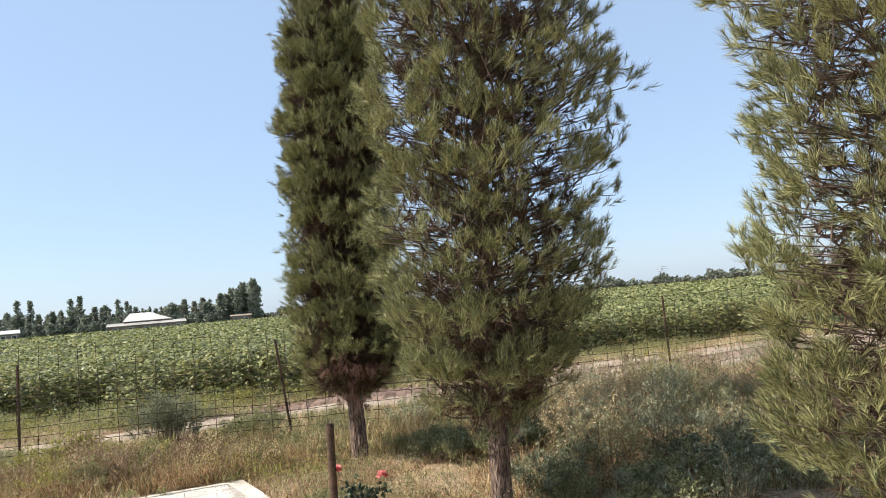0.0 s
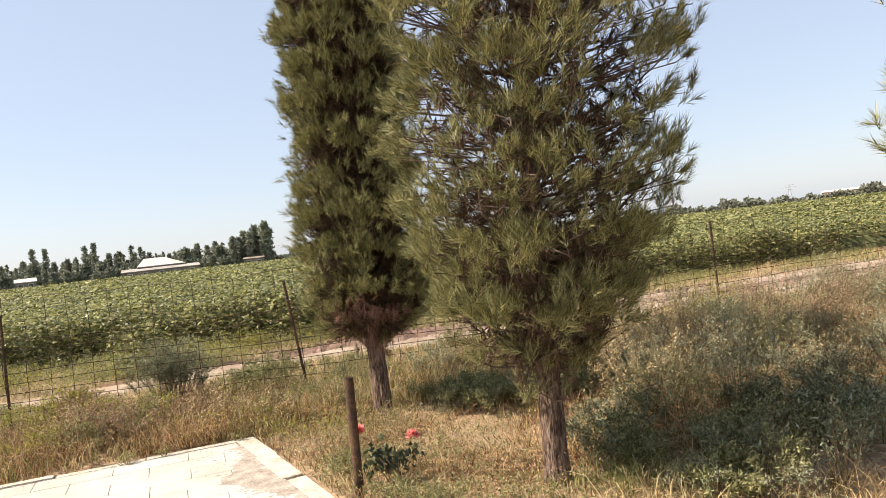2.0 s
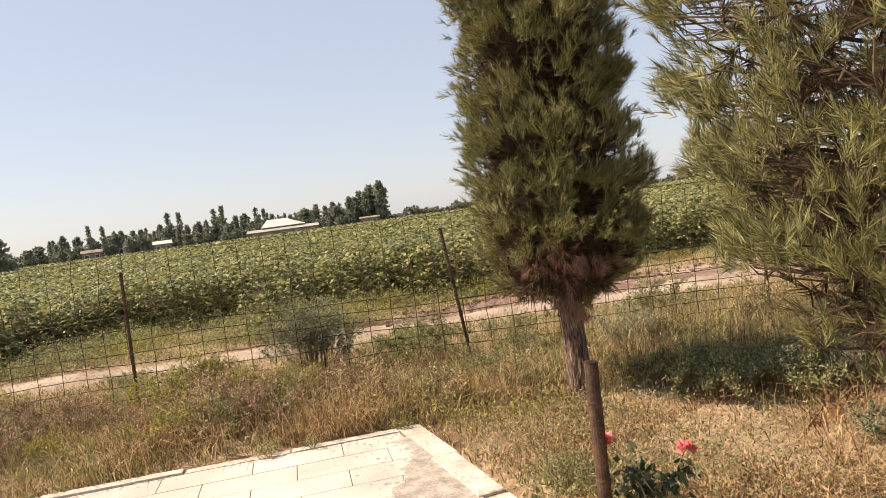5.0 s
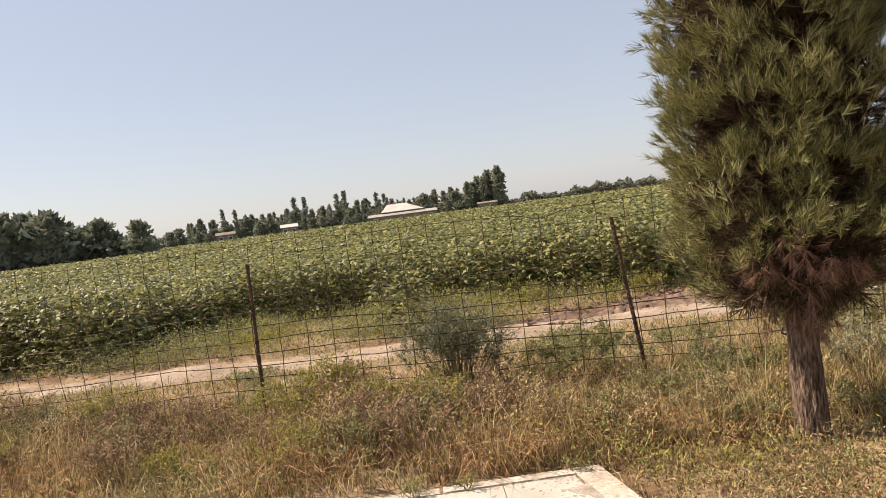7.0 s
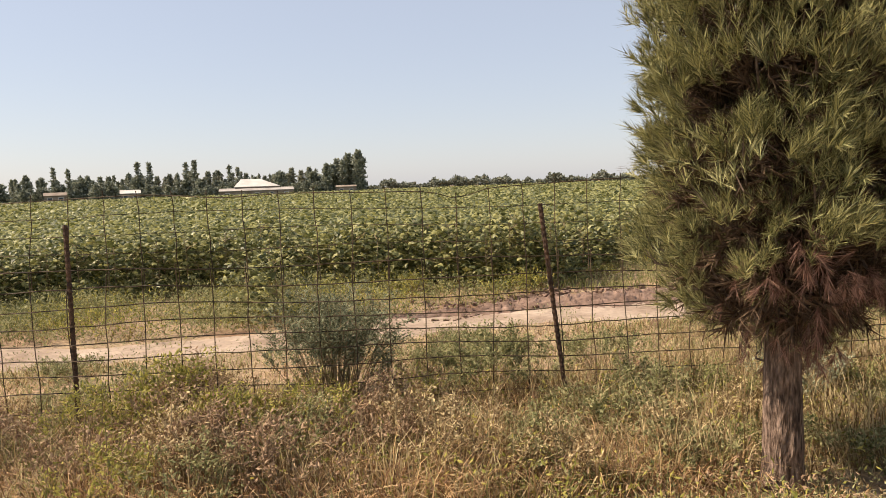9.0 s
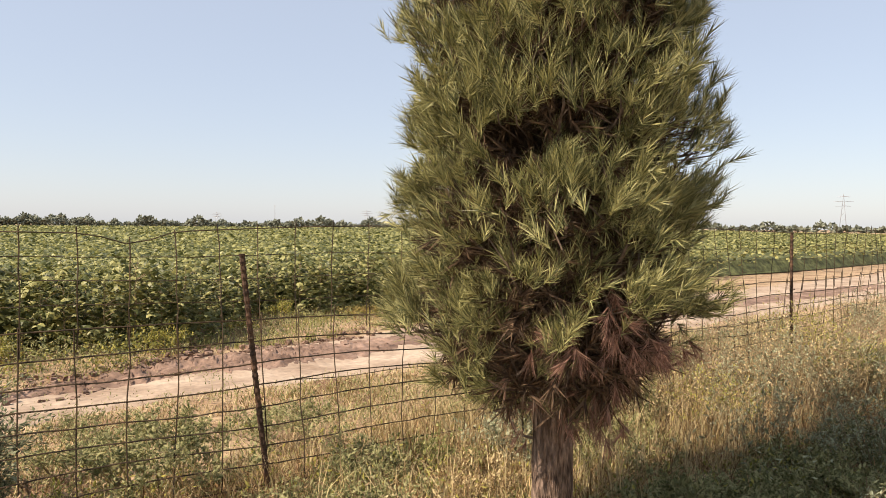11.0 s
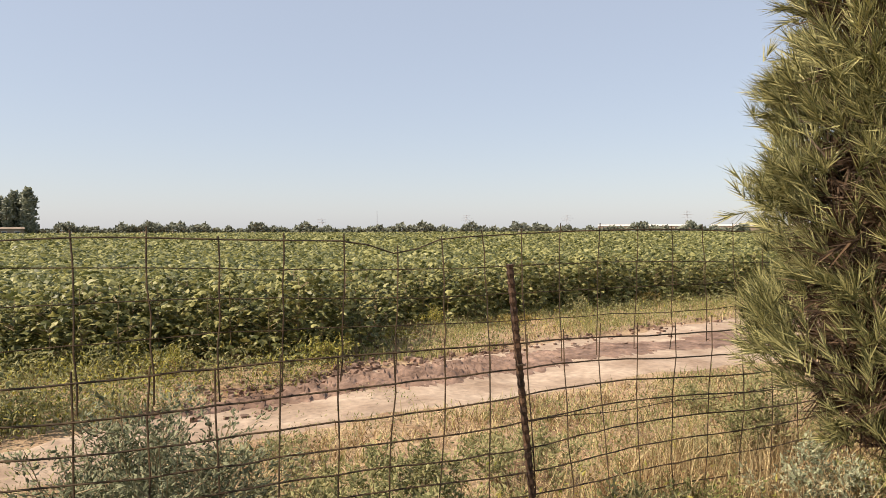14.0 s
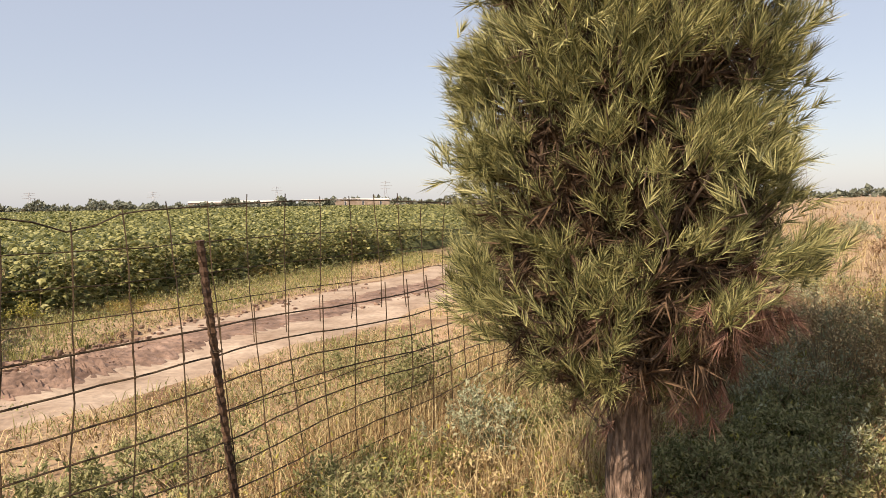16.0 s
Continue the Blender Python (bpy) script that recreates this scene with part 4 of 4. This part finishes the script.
for bx, by, bz in BLOOMS:
    n = 26
    a = rg.random(n) * 6.283
    tilt = rg.random(n)
    d = np.stack([np.cos(a) * (0.3 + tilt), np.sin(a) * (0.3 + tilt), 0.9 - 0.9 * tilt], 1)
    child("bloom", np_mesh("bloom", *leaves(np.array([[bx, by, bz]]) + d * 0.008, d, rg.uniform(0.03, 0.052, n), rg, 0.45, 1.1), M_PETAL), rose, "faded red rose bloom")

# ---- distance ----


def poplar_mesh(seed, h, r, n, leaf, bare=0.12):
    rg = np.random.default_rng(seed)
    z = h * (bare + (1 - bare) * rg.random(n))
    t = (z / h - bare) / (1 - bare)
    prof = r * np.interp(t, [0, 0.1, 0.35, 0.7, 0.92, 1], [0.5, 0.85, 1.0, 0.85, 0.45, 0.1]) * (0.8 + 0.25 * np.sin(z * 2.1 + seed) + 0.15 * np.sin(z * 5.3))
    a = rg.random(n) * 6.283
    rr = prof * np.sqrt(rg.random(n)) * (0.85 + 0.3 * np.sin(a * 3 + z))
    c = np.stack([rr * np.cos(a), rr * np.sin(a), z], 1)
    d = np.stack([np.cos(a) * 0.6, np.sin(a) * 0.6, 0.7 + 0 * a], 1) + rg.normal(size=(n, 3)) * 0.5
    trunk = tube([[0, 0, -0.3], [0.1, 0, h * 0.4], [0, 0.1, h * 0.85]], [0.22, 0.14, 0.04], 6)
    return np_mesh("trunk", *trunk, M_LIMB), np_mesh("crown", *leaves(c, d, leaf * rg.uniform(0.6, 1.3, n), rg, 0.3, 0.8), M_POPLAR)


POP = [poplar_mesh(600 + k, h, r, n, lf, b) for k, (h, r, n, lf, b) in enumerate([(11, 1.9, 620, 1.1, 0.03), (10, 1.3, 360, 0.95, 0.06), (11, 0.9, 280, 0.85, 0.12), (10, 2.2, 640, 1.15, 0.03)])]
ROUND = [poplar_mesh(640 + k, h, r, n, lf, 0.05) for k, (h, r, n, lf) in enumerate([(6.0, 2.8, 460, 1.15), (7.5, 3.2, 520, 1.2), (5.0, 2.6, 420, 1.15)])]
firsts = {}


def far_tree(kind, k, az, dist, scale, name, label, group):
    """A distant tree in the direction az (degrees right of the field's axis)."""
    x, y = dist * math.sin(radians(az)), -6 + dist * math.cos(radians(az))
    key = (kind, k, label)
    m = pose(x, y, 0, 0, 0, (az * 53) % 360)
    src = POP if kind == "pop" else ROUND
    if key not in firsts:
        ob = empty(name, x, y)
        child("trunk", src[k][0], ob)
        child("crown", src[k][1], ob)
        firsts[key] = tagged(ob, label, "tree", group)
    else:
        ob = copy_thing(firsts[key], m)
    ob.matrix_basis = m
    ob.scale = (scale, scale, scale)


rg = np.random.default_rng(17)
# the tall clump beside the house
for k, (az, s) in enumerate([(-4.35, 0.72), (-3.9, 0.78), (-3.5, 0.85), (-3.1, 0.88), (-2.65, 0.95), (-2.2, 0.96), (-1.85, 1.0), (-1.6, 0.92)]):
    far_tree("pop", [0, 3, 0, 1][k % 4], az, 196 + (k % 3) * 3, s, "poplar_tree", "tall dense dark-green poplar in a clump", "poplar clump")
# spires and thin poplars to the left of the house
for az, s in [(-11.6, 0.80), (-11.0, 0.72), (-14.1, 0.92), (-14.7, 0.86), (-15.3, 0.62), (-17.2, 0.88), (-18.0, 0.90), (-18.6, 0.66), (-19.6, 0.62), (-22.5, 0.75), (-23.4, 0.80), (-24.4, 0.55)]:
    far_tree("pop", 2, az, 205 + rg.uniform(-6, 6), s, "poplar_tree", "slender windswept poplar on the far field edge", "poplar row")
for k in range(96):
    az = -26 + k * 0.23 + rg.normal(0, 0.1)
    far_tree("pop", [1, 2, 0][k % 3], az, 222 + rg.uniform(-5, 5), rg.uniform(0.46, 0.72), "poplar_tree", "hazy poplar in a long distant row", "poplar row")
for k in range(66):
    az = -29 + k * 0.385 + rg.normal(0, 0.15)
    far_tree("round", k % 3, az, 200 + rg.uniform(-6, 6), rg.uniform(0.45, 0.8), "round_tree", "bushy dark-green tree on the far field edge", "far trees")
# nearer grove on the far left
for k in range(84):
    az = -62 + k * 0.4 + rg.normal(0, 0.2)
    far_tree("round" if k % 2 else "pop", (k // 2) % 3 if k % 2 else [0, 3][(k // 2) % 2], az, 118 + rg.uniform(-8, 14), rg.uniform(0.72, 1.1) * float(np.interp(az, [-35, -31, -28], [1.0, 0.62, 0.4])) * (1.25 if k % 2 else 0.62), "grove_tree", "leafy tree in a grove beyond the field", "grove")


def woods(name, az0, az1, dist, h0, h1, n, leaf, seed, label):
    rg = np.random.default_rng(seed)
    az = np.radians(rg.uniform(az0, az1, n))
    top = h0 + (h1 - h0) * np.clip(0.5 + 0.5 * np.sin(az * 61 + 2 * np.sin(az * 23)) + 0.35 * np.sin(az * 190) + 0.25 * np.sin(az * 430 + 1), 0, 1.3)
    z = top * rg.random(n) ** 0.7
    dd = dist + rg.uniform(-6, 6, n)
    c = np.stack([dd * np.sin(az), dd * np.cos(az), z], 1)
    v, f = leaves(c, rg.normal(size=(n, 3)) + np.array([0, 0, 0.5]), leaf * rg.uniform(0.6, 1.4, n), rg, 0.3, 0.9)
    tagged(new(name, np_mesh(name, v, f, M_WOODS)), label, "woods", kind="stuff")


woods("distant_woods", -2, 52, 300, 1.5, 3.8, 16000, 1.2, 1, "low dark belt of distant trees on the horizon")
woods("distant_woods", -60, -2, 330, 2.5, 5.0, 12000, 1.6, 2, "hazy belt of distant trees on the horizon")
woods("distant_woods", 50, 140, 420, 1.5, 4.0, 9000, 2.0, 3, "thin hazy belt of distant trees on the horizon")


def box(x0, x1, y0, y1, z0, z1):
    v = np.array([[x0, y0, z0], [x1, y0, z0], [x1, y1, z0], [x0, y1, z0], [x0, y0, z1], [x1, y0, z1], [x1, y1, z1], [x0, y1, z1]], float)
    f = np.array([[0, 2, 1], [0, 3, 2], [4, 5, 6], [4, 6, 7], [0, 1, 5], [0, 5, 4], [1, 2, 6], [1, 6, 5], [2, 3, 7], [2, 7, 6], [3, 0, 4], [3, 4, 7]])
    return v, f


def gable(x0, x1, y0, y1, z0, z1, over=0.2, hip0=0.0, hip1=0.0):
    """A pitched roof with its ridge along x; hip0 and hip1 draw the ridge in from its ends."""
    ym = (y0 + y1) / 2
    a, b, c, d = y0 - over, y1 + over, x0 - over, x1 + over
    v = np.array([[c, a, z0], [d, a, z0], [d, b, z0], [c, b, z0], [c + 0.05 + hip0 * (d - c), ym, z1], [d - 0.05 - hip1 * (d - c), ym, z1], [c, a, z0 - 0.12], [d, a, z0 - 0.12], [d, b, z0 - 0.12], [c, b, z0 - 0.12]], float)
    f = np.array([[0, 1, 5], [0, 5, 4], [2, 3, 4], [2, 4, 5], [3, 0, 4], [1, 2, 5], [6, 7, 1], [6, 1, 0], [7, 8, 2], [7, 2, 1], [8, 9, 3], [8, 3, 2], [9, 6, 0], [9, 0, 3], [6, 8, 7], [6, 9, 8]])
    return v, f


def farmhouse(az, dist, wide, deep, wall_h, roof_h, label, upper=None, windows=3, roof=M_ROOF, roof_label="pale sunlit sheet roof"):
    x, y = dist * math.sin(radians(az)), -6 + dist * math.cos(radians(az))
    ob = empty("farmhouse", x, y, 0, -az)
    tagged(ob, label, "house", "far buildings")
    child("wall", np_mesh("wall", *box(-wide / 2, wide / 2, 0, deep, -0.2, wall_h), M_WALL), ob, "shaded brown plaster wall")
    child("roof", np_mesh("roof", *gable(-wide / 2, wide / 2, 0, deep, wall_h + 0.12, wall_h + roof_h), roof), ob, roof_label)
    for k in range(windows):
        wx = -wide / 2 + wide * (k + 0.5) / windows
        w = child("window", np_mesh("window", *box(wx - 0.55, wx + 0.55, -0.05, 0.02, 0.9, wall_h - 0.35), M_ROOF), ob)
        child("pane", np_mesh("pane", *box(wx - 0.42, wx + 0.42, -0.08, -0.04, 1.02, wall_h - 0.47), M_PANE), w)
    if upper:
        u0, u1, uz, uh = upper
        up = child("upper_storey", np_mesh("upper_storey", *box(u0, u1, deep * 0.45, deep * 1.3, wall_h, uz), M_WALL), ob, "shaded upper storey wall")
        child("upper_roof", np_mesh("upper_roof", *gable(u0, u1, deep * 0.45, deep * 1.3, uz + 0.12, uz + uh, 0.3, 0.15, 0.42), M_ROOF), up, "white hipped sheet roof")
    return ob


farmhouse(-9.7, 178, 17.0, 7, 1.75, 0.75, "long low farmhouse with pale sheet roof beyond the field", (-5.0, 5.2, 2.7, 1.95), 5, M_OLDROOF, "low grey-white sheet roof")
farmhouse(-18.6, 185, 4.2, 4, 2.1, 0.9, "small white-roofed outbuilding among trees", None, 2)
farmhouse(-2.9, 188, 5.0, 4, 1.9, 0.5, "low weathered shed under the poplars", None, 2, M_WALL, "weathered brown roof")
farmhouse(-23.4, 190, 4.5, 4, 2.2, 0.8, "small weathered farm building among trees", None, 2, M_WALL, "weathered brown roof")
for az, w in [(42.5, 26), (46.0, 16), (52.0, 40)]:
    farmhouse(az, 330, w, 8, 3.2, 0.8, "long pale farm shed on the horizon", None, 5)

# masts and pylons on the horizon


def pylon(az, dist, h, label):
    x, y = dist * math.sin(radians(az)), dist * math.cos(radians(az))
    ob = empty("power_pylon", x, y, 0, -az)
    tagged(ob, label, "pylon", "power pylons")
    for sx, sy in ((-1, -1), (1, -1), (1, 1), (-1, 1)):
        child("leg", np_mesh("leg", *tube([[sx * 1.8, sy * 1.8, 0], [sx * 0.5, sy * 0.5, h * 0.7], [0, 0, h]], [0.16, 0.12, 0.09], 4), M_STEEL), ob)
    for z, w in ((h * 0.68, 3.6), (h * 0.8, 4.6), (h * 0.92, 3.2)):
        child("cross_arm", np_mesh("cross_arm", *tube([[-w, 0, z], [0, 0, z + 0.3], [w, 0, z]], [0.08, 0.16, 0.08], 4), M_STEEL), ob)
    for z in np.linspace(h * 0.1, h * 0.6, 4):
        r = 1.8 - 1.3 * z / (h * 0.7)
        child("brace", np_mesh("brace", *tube([[-r, -r, z], [r * 0.85, -r * 0.85, z + h * 0.1]], 0.08, 4), M_STEEL), ob)


for az, d, h in [(19.0, 560, 11), (30.5, 520, 13), (38.5, 540, 13), (47.5, 560, 16), (56.0, 520, 18), (66.0, 420, 20), (83.0, 330, 18), (87.5, 300, 19)]:
    pylon(az, d, h, "grey lattice power pylon on the horizon")
mast = empty("mast", 172.6, 400)
tagged(mast, "thin tall steel mast on the horizon", "mast")
child("mast_pole", np_mesh("mast_pole", *tube([[0, 0, 0], [0, 0, 6], [0, 0, 13.5]], [0.22, 0.18, 0.1], 6), M_STEEL), mast)
child("mast_base", np_mesh("mast_base", *box(-0.6, 0.6, -0.6, 0.6, -0.2, 0.4), M_KERB), mast)

# ---- paving ----
paving = empty("pavement", 0, 0)
tagged(paving, "cream stone paving with earth-filled joints and a concrete kerb", "paving", kind="structure")


def to_world(a, b):
    """From metres along the front edge and square to it."""
    return CORNER + ALONG * a + SQUARE * b


def clip(poly, limit):
    """Cuts a polygon back to the near side of the kerb."""
    out = []
    for p, q in zip(poly, poly[1:] + poly[:1]):
        dp, dq = (p - CORNER) @ KERBN - limit, (q - CORNER) @ KERBN - limit
        if dp <= 0:
            out.append(p)
        if dp * dq < 0:
            out.append(p + (q - p) * (dp / (dp - dq)))
    return out


def slab(poly, z0, z1, bevel=0.004):
    """A flat stone: its outline, with a small chamfer on top."""
    p = np.array(poly)
    c = p.mean(0)
    inner = p + (c - p) / (np.linalg.norm(c - p, axis=1)[:, None] + 1e-9) * bevel * 1.5
    n = len(p)
    v = np.concatenate([np.c_[p, np.full(n, z0)], np.c_[p, np.full(n, z1 - bevel)], np.c_[inner, np.full(n, z1)]])
    f = []
    for k in range(n):
        j = (k + 1) % n
        f += [[k, j, n + j], [k, n + j, n + k], [n + k, n + j, 2 * n + j], [n + k, 2 * n + j, 2 * n + k]]
    f += [[2 * n, 2 * n + k, 2 * n + k + 1] for k in range(1, n - 1)]
    f = np.array(f)
    area = sum(p[k][0] * p[(k + 1) % n][1] - p[(k + 1) % n][0] * p[k][1] for k in range(n))
    return v, (f if area > 0 else f[:, ::-1])


bed = [to_world(-4, 0.0), to_world(14, 0.0), to_world(14, 13), to_world(-4, 13)]
child("joint_bed", np_mesh("joint_bed", *slab(clip(bed, 0.0), -0.3, -0.005), M_JOINT), paving, "sandy earth between the stones")
rg = np.random.default_rng(13)
TL, TW, KW = 0.60, 0.285, 0.16
# front kerb, laid in uneven lengths
a = 0.0
while a < 13:
    ln = rg.uniform(0.7, 0.95)
    y0 = rg.uniform(-0.012, 0.012)
    poly = [to_world(a + 0.008, y0), to_world(a + ln - 0.008, y0 + rg.uniform(-0.01, 0.01)), to_world(a + ln - 0.008, y0 + 0.085), to_world(a + 0.008, y0 + 0.085)]
    child("kerb_stone", np_mesh("kerb_stone", *slab(poly, -0.2, 0.006 + rg.uniform(-0.008, 0.008), 0.004), M_KERB), paving)
    a += ln
# side kerb
b = 0.0
while b < 12:
    ln = rg.uniform(0.55, 0.8)
    o = rg.uniform(-0.012, 0.012)
    c0, c1 = CORNER + BACK * (b + 0.01), CORNER + BACK * (b + ln - 0.01)
    poly = [c0 - KERBN * (KW - o), c0 + KERBN * o, c1 + KERBN * (o + rg.uniform(-0.02, 0.02)), c1 - KERBN * (KW - o)]
    child("kerb_stone", np_mesh("kerb_stone", *slab(poly, -0.2, 0.012 + rg.uniform(-0.012, 0.012), 0.006), M_KERB), paving)
    b += ln
# stones in running bond
count = 0
for r in range(32):
    b0 = 0.115 + r * TW
    a = -3.6 + (0.5 * TL if r % 2 else 0.0) + rg.uniform(-0.05, 0.05)
    while a < (5.2 if r < 14 else 3.4):
        g = 0.0024
        poly = [to_world(a + g, b0 + g), to_world(a + TL - g, b0 + g), to_world(a + TL - g, b0 + TW - g), to_world(a + g, b0 + TW - g)]
        poly = clip(poly, -KW - 0.012)
        if len(poly) > 2 and count < 420:
            ar = abs(sum(poly[k][0] * poly[(k + 1) % len(poly)][1] - poly[(k + 1) % len(poly)][0] * poly[k][1] for k in range(len(poly)))) / 2
            if ar > 0.004:
                child("paving_stone", np_mesh("paving_stone", *slab(poly, -0.05, rg.uniform(-0.001, 0.001), 0.0015), M_TILE), paving)
                count += 1
        a += TL
# soil washed over the stones along the kerb
pieces = []
for k in range(700):
    t, w = rg.uniform(0.1, 4.5), abs(rg.normal(0, 0.22))
    p = CORNER + BACK * t - KERBN * (KW - 0.02 + w) if k % 4 else CORNER + ALONG * rg.uniform(0, 5) + SQUARE * (0.1 + abs(rg.normal(0, 0.05)))
    ang = np.linspace(0, 2 * np.pi, 9, endpoint=False)
    rad = (0.004 + 0.015 * rg.random() ** 2) * (1 + 0.3 * np.sin(ang * 2 + k) + 0.25 * np.sin(ang * 3 + 2 * k))
    ring = np.stack([p[0] + rad * np.cos(ang), p[1] + rad * np.sin(ang), np.full(9, 0.0005)], 1)
    v = np.concatenate([ring, [[p[0], p[1], 0.003 + 0.003 * rg.random()]]])
    pieces.append((v, np.array([[j, (j + 1) % 9, 9] for j in range(9)])))
# a fan of dirt washed against the side kerb
tt = np.linspace(0.25, 3.4, 90)
wide = 0.05 + 0.30 * np.exp(-((tt - 1.25) / 0.55) ** 2) + 0.05 * np.sin(tt * 9) * np.sin(tt * 4) + 0.035 * rg.normal(size=90)
inner_edge = CORNER + BACK * tt[:, None] - KERBN * (KW - 0.01)
outer_edge = inner_edge - KERBN * np.maximum(wide, 0.02)[:, None]
v = np.concatenate([np.c_[inner_edge, np.full(90, 0.006)], np.c_[(inner_edge * 0.5 + outer_edge * 0.5), np.full(90, 0.005)], np.c_[outer_edge, np.full(90, 0.0006)]])
f = np.array([q for k in range(89) for r in (0, 90) for q in ([r + k, r + k + 1, r + 91 + k], [r + k, r + 91 + k, r + 90 + k])])
pieces.append((v, f))
tagged(new("soil_drift", np_mesh("soil_drift", *join(pieces), M_DRIFT, True)), "thin soil drifted over the paving along the kerb", "soil", kind="stuff")
